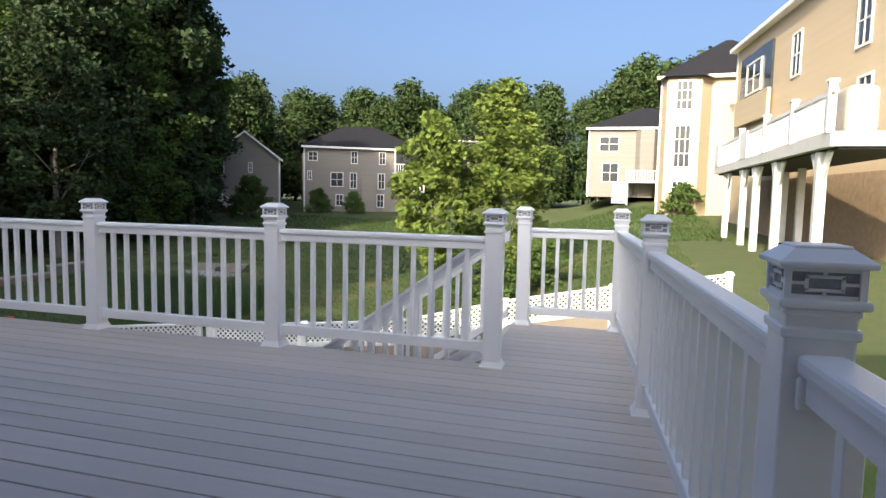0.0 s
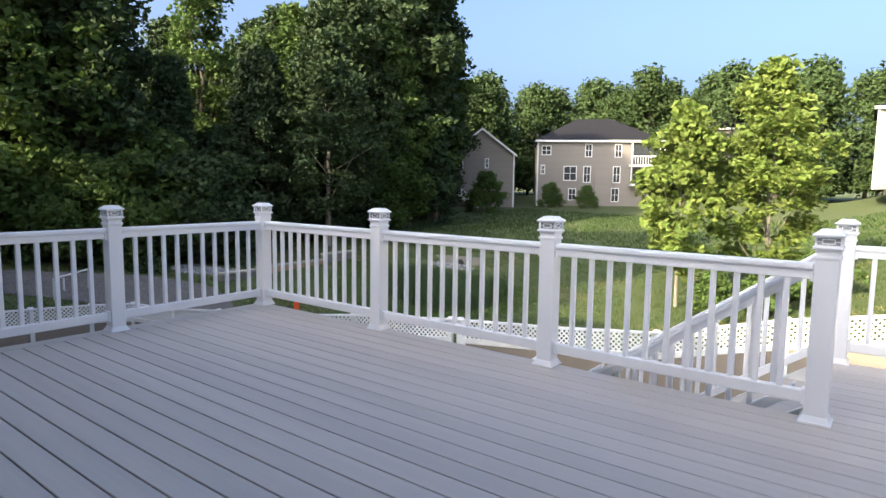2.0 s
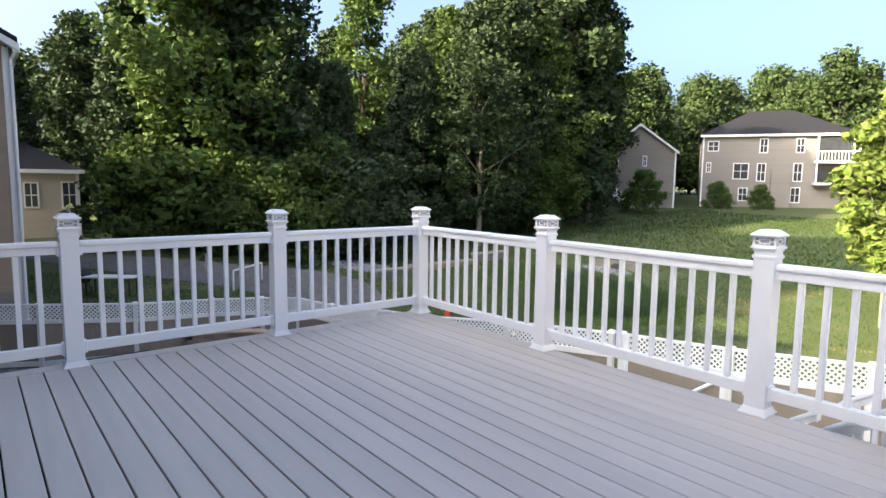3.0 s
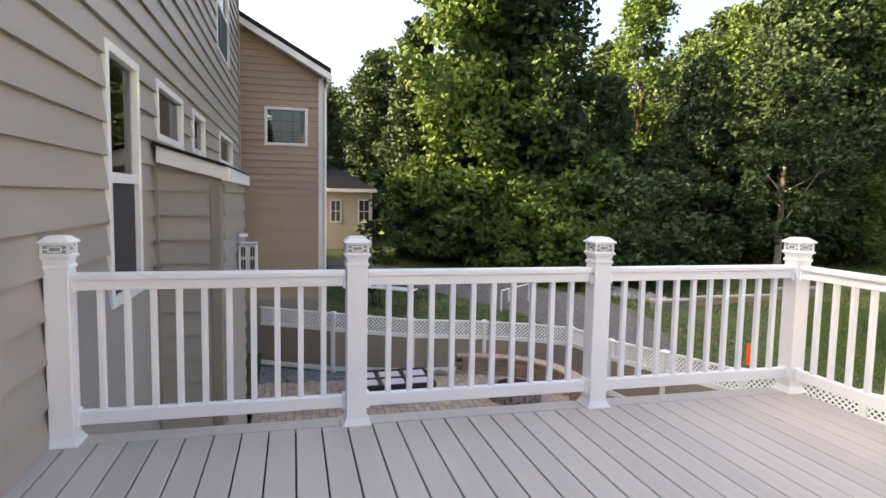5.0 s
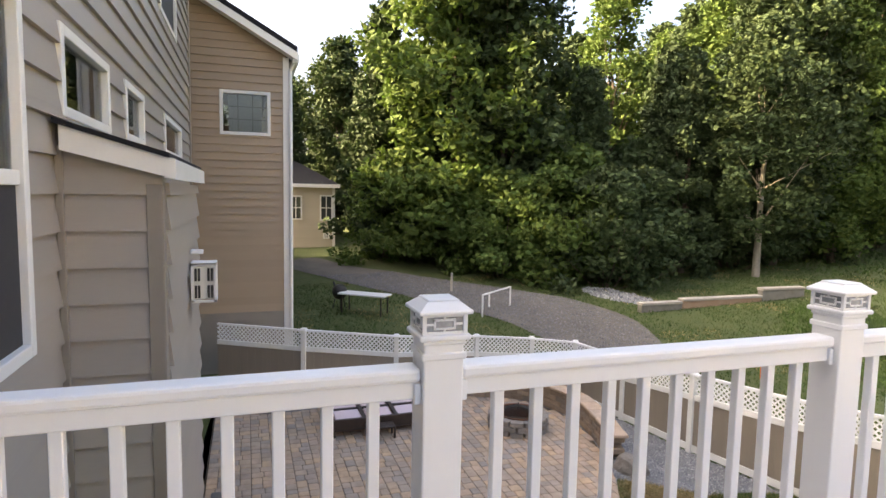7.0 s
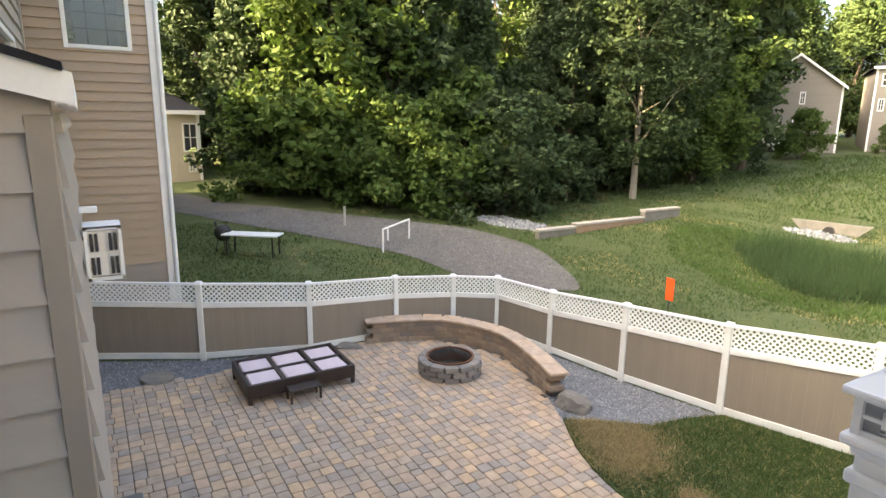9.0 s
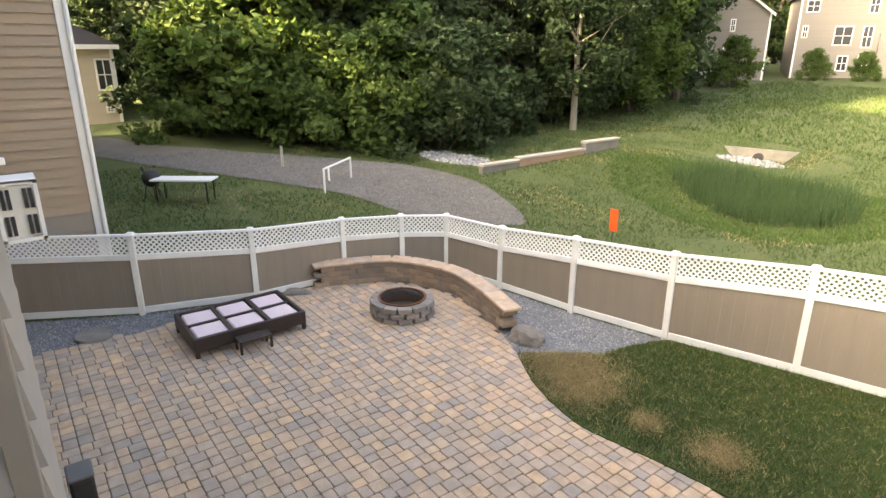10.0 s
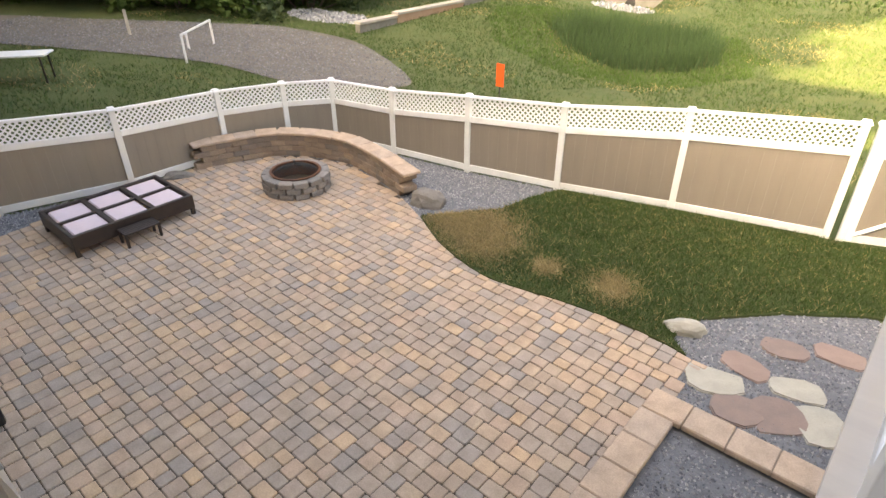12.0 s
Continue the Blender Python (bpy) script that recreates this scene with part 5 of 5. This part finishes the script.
bx(bm, NW - 0.2, NW, -18.8, -0.21, GZ - 0.2, NE)
bx(bm, 0, NW, -19, -18.8, GZ - 0.2, NE)
part("wall", bm, SIDING_TAN, nh)
siding(nh, NW, GZ + 1.46, NR - 0.1, 0.182, hole, SIDING_TAN, top=lambda x: NE + (NR - NE) * (1 - abs(x - NW / 2) / (NW / 2)))
siding(nh, NW, GZ - 0.2, GZ + 1.46, 0.182, [], TRIM_TAUPE)
window("window_6", nh.matrix_basis.copy(), *hole[0], "dark")
bm = bmesh.new()
k = (NR - NE) / (NW / 2)
for a, b in (((-0.25, NE - 0.25 * k), (NW / 2, NR)), ((NW / 2, NR), (NW + 0.25, NE - 0.25 * k))):
    v = [bm.verts.new((x, y, z + dz)) for y in (0.32, -19.3) for (x, z) in (a, b) for dz in (0.02, 0.16)]
    for q in ((0, 2, 3, 1), (4, 5, 7, 6), (0, 1, 5, 4), (2, 6, 7, 3), (0, 4, 6, 2), (1, 3, 7, 5)):
        bm.faces.new([v[i] for i in q])
part("roof", bm, SHINGLE, nh)
bm = bmesh.new()
for a, b in (((-0.25, NE - 0.25 * k), (NW / 2, NR)), ((NW / 2, NR), (NW + 0.25, NE - 0.25 * k))):
    v = [bm.verts.new((x, y, z + dz)) for y in (0.36, 0.03) for (x, z) in (a, b) for dz in (-0.16, 0.015)]
    for q in ((0, 2, 3, 1), (4, 5, 7, 6), (0, 1, 5, 4), (2, 6, 7, 3), (0, 4, 6, 2), (1, 3, 7, 5)):
        bm.faces.new([v[i] for i in q])
bx(bm, -0.28, -0.14, -19.2, 0.3, NE - 0.34, NE - 0.14)
part("rake_board", bm, PAINT, nh)
bm = bmesh.new()
bx(bm, -0.07, 0.07, -0.1, 0.05, GZ, NE - 0.2)
part("corner_trim", bm, PAINT, nh)
bm = bmesh.new()
tube(bm, (-0.1, 0.08, GZ + 0.1), (-0.1, 0.08, NE - 0.5), 0.045, n=8)
tube(bm, (-0.1, 0.08, NE - 0.5), (-0.2, 0.2, NE - 0.3), 0.045, n=8)
part("downspout", bm, PAINT, nh)

fh = house(Matrix.Translation((-36.0, -7.7, 0)) @ Matrix.Rotation(radians(90), 4, "Z"), 9, 9, -2.4, 1.75, 4.5, "hip", BEIGE_SIDING,
           [(2.3, 0.45, 0.75, 1.5), (4.5, 0.45, 0.75, 1.5), (0.45, 0.45, 0.8, 1.6), (0.45, -1.3, 0.4, 0.35)], "cream bungalow with a dark hip roof by the woods")
for q in [c for c in fh.children if c.name.startswith("window")]:
    q.location.x = 9 - q.location.x


# ---- trees ----
def leaf_cloud(name, centres, per, spread, size, material, rng):
    """Small folded leaves gathered in clumps, as one mesh."""
    c = np.repeat(np.array(centres), per, axis=0)
    n = len(c)
    off = rng.normal(size=(n, 3))
    off *= (spread * rng.uniform(0.3, 1.0, (n, 1))) / np.linalg.norm(off, axis=1, keepdims=True)
    off[:, 2] *= 0.75
    p = c + off
    a = rng.normal(size=(n, 3))
    a[:, 2] = a[:, 2] * 0.6 - 0.25
    a /= np.linalg.norm(a, axis=1, keepdims=True)
    b = np.cross(a, rng.normal(size=(n, 3)))
    b /= np.linalg.norm(b, axis=1, keepdims=True)
    nrm = np.cross(a, b)
    s = size * rng.uniform(0.65, 1.35, (n, 1))
    v = np.stack([p - a * s * 0.6, p + b * s * 0.42 + nrm * s * 0.12, p + a * s * 0.7, p - b * s * 0.42 + nrm * s * 0.12], 1).reshape(-1, 3)
    me = bpy.data.meshes.new(name)
    i = np.arange(n) * 4
    faces = np.stack([i, i + 1, i + 2, i, i + 2, i + 3], 1).reshape(-1, 3)
    me.from_pydata(v.tolist(), [], faces.tolist())
    me.materials.append(material)
    return me


def crown_centres(rng, count, rx, h0, h1, shape):
    """Clump centres within an uneven crown between heights h0 and h1."""
    lobes = rng.uniform(0, math.tau, 6)
    out = []
    while len(out) < count:
        u = rng.uniform(0, 1)
        ang, r = rng.uniform(0, math.tau), math.sqrt(rng.uniform(0.12, 1))
        lump = 1 + 0.22 * math.sin(3 * ang + lobes[0] + 5 * u) + 0.16 * math.sin(7 * u * math.tau * 0.5 + lobes[1] + 2 * ang)
        if shape == "cone":
            rad = rx * (1 - u) ** 0.8 + 0.15
        elif shape == "bush":
            rad = rx * math.sqrt(max(0.02, 1 - u * u))
        else:
            rad = rx * max(0.12, math.sin(math.pi * min(1, 0.10 + 0.88 * u)) ** 0.6) * (1.06 - 0.35 * u)
        rad *= lump * r / 1.2
        out.append((rad * math.cos(ang), rad * math.sin(ang), h0 + (h1 - h0) * u))
    return out


def tree(seed, h, rx, h0, clumps, per, spread, size, leaf, shape="round", trunk=0.22, bark=BARK, label="", category="tree", group="trees of the wood"):
    rng = np.random.default_rng(seed)
    t = thing("tree" if shape != "bush" else "bush", pose(0, 0, 0), label, category, group)
    cs = crown_centres(rng, clumps, rx, h0, h, shape)
    bm = bmesh.new()
    if shape != "bush":
        pts = [Vector((0, 0, -0.3))]
        for k in range(1, 7):
            pts.append(Vector((rng.normal() * 0.02 * h * k / 6, rng.normal() * 0.02 * h * k / 6, h * 0.86 * k / 6)))
        for k in range(6):
            tube(bm, pts[k], pts[k + 1], trunk * (1 - k / 6.6), trunk * (1 - (k + 1) / 6.6), 9)
        for c in cs[:: max(1, len(cs) // 16)]:
            z = max(h0 * 0.8, c[2] - 0.22 * h)
            k = min(5, int(z / (h * 0.86) * 6))
            tube(bm, pts[k].lerp(pts[k + 1], 0.5), Vector(c), trunk * 0.32 * (1 - k / 7), trunk * 0.06, 6)
    else:
        for c in cs[:: max(1, len(cs) // 10)]:
            tube(bm, (c[0] * 0.15, c[1] * 0.15, -0.2), Vector(c), 0.04, 0.012, 5)
    part("trunk", bm, bark, t)
    part("crown", leaf_cloud("crown", cs, per, spread, size, leaf, rng), None, t)
    return t


def plant(src, spots):
    """Copies of a tree at (x, y, scale, turn)."""
    for x, y, s, a in spots:
        copy_thing(src, pose(x, y, ground_z(x, y) - 0.05, 0, 0, a) @ Matrix.Diagonal((s, s, s, 1)))


def settle(src, x, y, s=1.0, a=0.0, sz=None):
    src.matrix_basis = pose(x, y, ground_z(x, y) - 0.05, 0, 0, a) @ Matrix.Diagonal((s, s, sz or s, 1))


# paler leaves on lit trees, darker on shaded ones: light painted into colour
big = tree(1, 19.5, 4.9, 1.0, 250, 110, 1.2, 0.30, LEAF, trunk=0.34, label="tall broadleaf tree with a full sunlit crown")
settle(big, -27.4, 6.3)
oak = tree(2, 17.0, 4.2, 2.0, 190, 105, 1.15, 0.30, LEAF_SHADED, trunk=0.28, label="tall broadleaf tree of the wood with shade-darkened leaves")
settle(oak, -27.2, 8.8, 1.0, 40)
slim = tree(3, 17.5, 2.9, 4.5, 100, 80, 0.95, 0.25, LEAF, trunk=0.24, label="slender tall broadleaf tree against the sky")
settle(slim, -31.5, 18.4, 1.0, 0)
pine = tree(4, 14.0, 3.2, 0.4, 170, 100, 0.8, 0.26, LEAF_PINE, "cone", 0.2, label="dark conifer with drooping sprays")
settle(pine, -30.5, 3.2, 0.95)
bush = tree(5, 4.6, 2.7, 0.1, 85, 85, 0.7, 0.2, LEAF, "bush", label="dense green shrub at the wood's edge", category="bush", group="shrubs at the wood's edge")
settle(bush, -26.0, 6.9, 1.05)
shaded_bush = tree(15, 4.6, 2.7, 0.1, 85, 85, 0.7, 0.2, LEAF_SHADED, "bush", label="dense shrub below the wood with shade-darkened leaves", category="bush", group="shrubs at the wood's edge")
settle(shaded_bush, -22.2, 14.0, 1.1)
far_tree = tree(6, 16.5, 4.6, 1.0, 110, 60, 1.7, 0.42, LEAF_FAR, trunk=0.3, label="broadleaf tree on the far wooded ridge", group="trees of the far ridge")
settle(far_tree, -40, 66, 1.0)
pale = tree(7, 15.0, 4.2, 2.9, 160, 80, 1.05, 0.26, LEAF_SHADED, trunk=0.24, bark=PALEBARK, label="broadleaf tree with a bare pale trunk")
settle(pale, -21.0, 19.8, 0.8)

plant(oak, [(-23.6, 23.6, 0.95, 80), (-24.2, 30.6, 1.3, 130), (-28.0, 34.5, 1.35, 200), (-36, 35.5, 1.3, 20), (-33.5, 26.5, 0.95, 250), (-43, 2.6, 0.82, 70), (-46, 7.5, 0.85, 160), (-38, 13, 0.85, 300), (-41, 21, 0.9, 10), (-42, 30, 1.0, 95), (-31, 42, 1.05, 45)])
plant(big, [(-23.0, 27.2, 0.72, 100), (-29, 24, 0.78, 210), (-34, 9, 0.66, 60), (-38.5, 28, 0.8, 310), (-34, 45, 0.85, 150)])
plant(slim, [(-28.2, 14.3, 0.62, 90), (-27, 28, 0.9, 180), (-30.5, 38, 1.1, 30), (-25.6, 36.0, 1.2, 280)])
plant(pine, [(-25.0, 12.6, 0.75, 40), (-39.5, -1.5, 0.8, 100), (-23.2, 17.2, 0.82, 220), (-27.5, 19.2, 0.9, 10), (-39, 5.5, 0.8, 190), (-29.6, 7.2, 1.1, 77)])
plant(bush, [(-24.2, 7.6, 1.0, 60), (-22.6, 9.4, 1.05, 130), (-23.8, 10.8, 1.25, 20), (-28.3, 5.6, 0.95, 170), (-29.6, 3.4, 1.1, 210), (-26.8, 45.5, 0.8, 20), (-24.6, 55.6, 0.55, 100), (-21.4, 57.8, 0.5, 190)])
plant(shaded_bush, [(-21.3, 11.4, 1.0, 220), (-23.4, 20.8, 1.0, 75), (-24.6, 24.6, 1.1, 145), (-25.5, 28.6, 1.1, 260), (-26.2, 32.4, 1.15, 310), (-27.6, 37.0, 1.2, 15), (-25.9, 16.6, 1.3, 95), (-27.5, 23.0, 1.4, 185), (-30.0, 29.0, 1.5, 235), (-31, 35, 1.5, 60), (-29, 11.8, 1.4, 340)])
# tall unseen trees behind neighbour's house, added against low sun on field and wood
plant(slim, [(-25.6, -18.0, 1.65, 40)])
# one more unseen tree, added to shade the bungalow roof
plant(oak, [(-39.0, -16.0, 1.1, 200)])
plant(oak, [(-21.0, -18.0, 1.75, 250), (-18.6, -21.0, 1.9, 330), (-17.0, -18.0, 1.75, 70)])
rng = random.Random(9)
spots = []
for i in range(46):
    x = -78 + i * 2.5 + rng.uniform(-1.5, 1.5)
    spots.append((x, 86 - abs(x + 20) * 0.12 + rng.uniform(-5, 8), rng.uniform(0.85, 1.12), rng.uniform(0, 360)))
for i in range(18):
    spots.append((-44 + rng.uniform(-6, 4), 40 + i * 2.4, rng.uniform(0.75, 1.0), rng.uniform(0, 360)))
for i in range(12):
    spots.append((-54 + rng.uniform(-4, 4), -8 + i * 4.0, rng.uniform(0.7, 0.9), rng.uniform(0, 360)))
plant(far_tree, spots)

young = tree(8, 8.7, 2.35, 1.0, 130, 75, 0.52, 0.17, LEAF_YOUNG, trunk=0.09, bark=PALEBARK, label="young broadleaf tree with bright yellow-green leaves", group="young trees on the lawn")
settle(young, 2.2, 19.6, 1.14, 0, 0.93)
small = tree(9, 5.7, 1.5, 1.2, 70, 75, 0.42, 0.16, LEAF_YOUNG, trunk=0.06, bark=PALEBARK, label="small young tree with yellow-green leaves", group="young trees on the lawn")
settle(small, -0.2, 17.4, 1.22)
shrub = tree(10, 1.5, 1.0, 0.05, 40, 60, 0.3, 0.12, LEAF, "bush", label="low green shrub beside the lawn", category="bush", group="low shrubs on the slope")
settle(shrub, 4.2, 16.5, 1.1)
plant(shrub, [(3.0, 15.0, 0.9, 60), (1.2, 16.6, 0.8, 140), (11.0, 39.0, 1.3, 30)])

# ---- the field beyond the fence ----
cv = tagged(new("wing_wall"), "stepped concrete wing wall with a brown stained face", "retaining wall")
for i, (y0, y1, z0, z1, m_) in enumerate(((9.8, 11.6, -2.9, -2.45, DARK_CONCRETE), (11.62, 15.4, -2.95, -2.36, BRICKRED), (15.42, 17.6, -2.8, -2.08, DARK_CONCRETE))):
    bm = bmesh.new()
    v = bx(bm, -16.65, -16.4, y0, y1, z0, z1, bevel=0.01)
    part("wall_section", bm, m_, cv)
    bm = bmesh.new()
    bx(bm, -16.7, -16.35, y0, y1, z1, z1 + 0.09, bevel=0.01)
    part("coping", bm, CONCRETE, cv)
out = tagged(new("culvert"), "concrete culvert head wall with a dark pipe", "culvert")
out.matrix_basis = pose(-11.4, 19.9, ground_z(-11.4, 19.9) + 0.1, 0, 0, 12)
bm = bmesh.new()
for q in bx(bm, -1.35, 1.35, 0.0, 0.3, -0.25, 0.30):
    q.co.x *= 0.6 if q.co.z < 0 else 1.0
part("head_wall", bm, DARK_CONCRETE, out)
bm = bmesh.new()
tube(bm, (0, -0.12, -0.02), (0, 0.25, 0.0), 0.19, n=20)
part("pipe", bm, BLACK, out)
random.seed(31)


def wet(x, y):
    return ((x + 8.9) / 2.9) ** 2 + ((y - 15.2) / 1.7) ** 2 < 1 + 0.35 * noise.noise((x, y, 0))


scatter("reeds", wet, (-13, -5, 12, 18), 3600, blade(0.66, 0.018, ground_z, 0.3), REED, "tall green reeds in the wet hollow", "reeds")
scatter("marsh_grass", lambda x, y: not wet(x, y) and ((x + 9.2) / 4.6) ** 2 + ((y - 14.6) / 3.0) ** 2 < 1 + 0.4 * noise.noise((x * 0.7, y * 0.7, 4)), (-15, -3, 10, 19), 9000, blade(0.11, 0.015, ground_z, 0.5), MARSH, "bright green grass around the wet hollow", "grass")
scatter("riprap", lambda x, y: inside((x, y), RIPRAP) or (((x + 11.4) / 1.3) ** 2 + ((y - 19.2) / 0.55) ** 2 < 1), (-21, -9, 9, 20.5), 2200, pebble(0.09, lambda x, y: ground_z(x, y) - 0.01), GRAVEL, "grey broken stone riprap", "riprap")
scatter("track_gravel", lambda x, y: inside((x, y), TRACK), (-26, -11, -2, 8.6), 14000, pebble(0.035, lambda x, y: ground_z(x, y) + 0.02), TRACK_GRAVEL, "loose grey gravel of the track", "gravel")


def open_grass(x, y):
    return not inside((x, y), TRACK) and not inside((x, y), YARD) and y > -2.5 and not (-1 < x < 9 and y < 6.2)


scatter("field_grass", lambda x, y: open_grass(x, y) and (noise.noise((x * 0.5, y * 0.5, 5)) > -0.25 or random.random() < 0.2), (-24, 9, -2.5, 24), 90000, blade(0.085, 0.013, ground_z, 0.6), BLADE, "rough green grass beyond the fence", "grass")
scatter("field_straw", lambda x, y: open_grass(x, y) and noise.noise((x * 0.35, y * 0.6, 9)) > 0.22, (-24, 9, -2.5, 24), 9000, blade(0.07, 0.013, ground_z, 0.9), STRAW, "dry straw patches in the grass", "dry grass")

scatter("slope_grass", lambda x, y: noise.noise((x * 0.3, y * 0.3, 2)) > -0.35 or random.random() < 0.3, (-26, 12, 23.5, 52), 32000, blade(0.17, 0.035, ground_z, 0.7), BLADE, "rough green grass on the far slope", "grass")

bench = thing("field_table", pose(-18.6, 0.0, ground_z(-18.6, 0.0), 0, 0, 52), "long white folding table on the grass", "table")
bm = bmesh.new()
bx(bm, -0.9, 0.9, -0.33, 0.33, 0.66, 0.71, bevel=0.01)
part("tabletop", bm, PAINT, bench)
leg = box_mesh("leg", BRONZE, -0.02, 0.02, -0.02, 0.02, 0, 0.66)
for x in (-0.75, 0.75):
    for y in (-0.27, 0.27):
        piece("leg", leg, bench, pose(x, y, 0))
kg = thing("kettle_grill", pose(-19.4, -0.75, ground_z(-19.4, -0.75)) @ Matrix.Diagonal((0.75, 0.75, 0.75, 1)), "black round grill with a chimney beside the table", "grill")
bm = bmesh.new()
bmesh.ops.create_uvsphere(bm, u_segments=20, v_segments=12, radius=0.36)
bmesh.ops.translate(bm, vec=(0, 0, 0.85), verts=bm.verts[:])
part("bowl", bm, BLACK, kg, smooth=True)
for a in (0, 2.1, 4.2):
    bm = bmesh.new()
    tube(bm, (0.35 * math.cos(a), 0.35 * math.sin(a), 0), (0.2 * math.cos(a), 0.2 * math.sin(a), 0.65), 0.02, n=6)
    part("leg", bm, BLACK, kg)
bm = bmesh.new()
tube(bm, (-0.1, -0.2, 1.05), (-0.2, -0.26, 1.3), 0.05, n=8)
part("chimney", bm, BLACK, kg)
goal = thing("goal_frame", pose(-17.3, 3.9, ground_z(-17.3, 3.9)), "white pipe goal frame on the gravel", "goal frame")
for a, b in (((0, 0, 0), (0, 0, 0.78)), ((-1.2, 1.6, 0.05), (-1.2, 1.6, 0.83)), ((0, 0, 0.78), (-1.2, 1.6, 0.83)), ((-1.2, 0.75, 0.05), (-1.2, 0.75, 0.6))):
    bm = bmesh.new()
    tube(bm, a, b, 0.035, n=8)
    part("pipe", bm, PAINT, goal)
stake = thing("stake", pose(-21.2, 4.1, ground_z(-21.2, 4.1)), "weathered wooden stake in the grass", "stake")
bm = bmesh.new()
bx(bm, -0.04, 0.04, -0.04, 0.04, -0.1, 0.8, bevel=0.004)
part("shaft", bm, CONCRETE, stake)
fl = thing("marker_flag", pose(-8.8, 7.55, ground_z(-8.8, 7.55)), "orange marker on a thin stake behind the fence", "marker")
bm = bmesh.new()
tube(bm, (0, 0, -0.05), (0, 0, 0.75), 0.016, n=6)
part("stake", bm, DARK, fl)
bm = bmesh.new()
bx(bm, -0.115, 0.115, -0.015, 0.015, 0.27, 0.83, bevel=0.006)
part("plate", bm, ORANGE, fl)

# ---- pavers ----
random.seed(21)
EDGE_X, EDGE_Y = [c[0] for c in EDGE], [c[1] for c in EDGE]


def lawn_line(x):
    """The y of the curved lawn edge at x."""
    return float(np.interp(x, EDGE_X, EDGE_Y)) - 0.006


def paver_rings(x, y, w, h, cut):
    """Three rings of a tumbled paver: foot, shoulder and the inset top, its corners cut round."""
    out = []
    for o, zz in ((0.004, -0.014), (0.004, -0.007), (0.012, 0.0)):
        c = cut - (0.004 if o > 0.01 else 0)
        a0, a1, b0, b1 = x + o, x + w - o, y + o, y + h - o
        out.extend(((a0 + c, b0, zz), (a1 - c, b0, zz), (a1, b0 + c, zz), (a1, b1 - c, zz), (a1 - c, b1, zz), (a0 + c, b1, zz), (a0, b1 - c, zz), (a0, b0 + c, zz)))
    return out


PAVER_FACES = [(a + i, a + (i + 1) % 8, a + 8 + (i + 1) % 8, a + 8 + i) for a in (0, 8) for i in range(8)] + [tuple(range(16, 24))]
CELLS = [[(0, 0, 0.135, 0.162), (0.135, 0, 0.215, 0.162), (0, 0.162, 0.175, 0.162), (0.175, 0.162, 0.175, 0.162)],
         [(0, 0, 0.175, 0.135), (0, 0.135, 0.175, 0.189), (0.175, 0, 0.175, 0.189), (0.175, 0.189, 0.175, 0.135)],
         [(0, 0, 0.215, 0.162), (0.215, 0, 0.135, 0.162), (0, 0.162, 0.135, 0.162), (0.135, 0.162, 0.215, 0.162)],
         [(0, 0, 0.175, 0.189), (0, 0.189, 0.175, 0.135), (0.175, 0, 0.175, 0.135), (0.175, 0.135, 0.175, 0.189)]]
paver_meshes = {}
for w, h in ((0.135, 0.162), (0.175, 0.162), (0.215, 0.162), (0.175, 0.135), (0.175, 0.189)):
    paver_meshes[w, h] = []
    for k in range(4):
        me = bpy.data.meshes.new("paver")
        me.from_pydata([(a + random.uniform(-0.003, 0.003), b + random.uniform(-0.003, 0.003), c) for a, b, c in paver_rings(0, 0, w, h, random.uniform(0.007, 0.018))], [], PAVER_FACES)
        me.materials.append(PAVER)
        paver_meshes[w, h].append(me)
patio_ob = bpy.data.objects["patio"]
near, rest, clipped = [], [], []
laid = []
for j in range(21):
    x0 = -10.5 - random.choice((0, 0.1, 0.175, 0.25))
    for i in range(28):
        laid.extend((x0 + i * 0.35 + a, -4.5 + j * 0.324 + b, w, h) for a, b, w, h in random.choice(CELLS))
for x, y, w, h in laid:
    c = (x + w / 2, y + h / 2)
    if c[0] + w / 2 >= -1.20:
        continue
    if -6.6 < c[0] and y > 0.4:
        if y + h < min(lawn_line(x), lawn_line(x + w)):
            rest.append((x, y, w, h))
        elif y < max(lawn_line(x), lawn_line(x + w)) - 0.02:
            clipped.append((x, y, w, h))
    elif any(inside((c[0] + dx, c[1] + dy), PATIO) for dx, dy in ((0, 0), (0.1, 0.05), (0, 0.12), (-0.1, 0.05))):
        (near if len(near) < 300 and c[0] > -4.6 and -2.6 < c[1] < 0.5 else rest).append((x, y, w, h))
for x, y, w, h in near:
    piece("paver", random.choice(paver_meshes[w, h]), patio_ob, pose(x, y, GZ + random.uniform(-0.004, 0.002), random.uniform(-0.7, 0.7), random.uniform(-0.7, 0.7), random.uniform(-0.9, 0.9)))
vs, fs = [], []
for group, cut_off in ((rest, False), (clipped, True)):
    for x, y, w, h in group:
        k = len(vs)
        z, sx, sy = GZ + random.uniform(-0.004, 0.002), random.uniform(-0.012, 0.012), random.uniform(-0.012, 0.012)
        for a, b, c in paver_rings(x, y, w, h, random.uniform(0.007, 0.018)):
            if cut_off:
                b = min(b, lawn_line(a))
            vs.append((a + random.uniform(-0.002, 0.002), b, z + c + sx * (a - x) + sy * (b - y)))
        fs.extend(tuple(k + i for i in q) for q in PAVER_FACES)
me = bpy.data.meshes.new("paver_rest")
me.from_pydata(vs, [], fs)
me.materials.append(PAVER_STUFF)
ob = part("paver_field", me, None, patio_ob)
tagged(ob, kind="stuff")
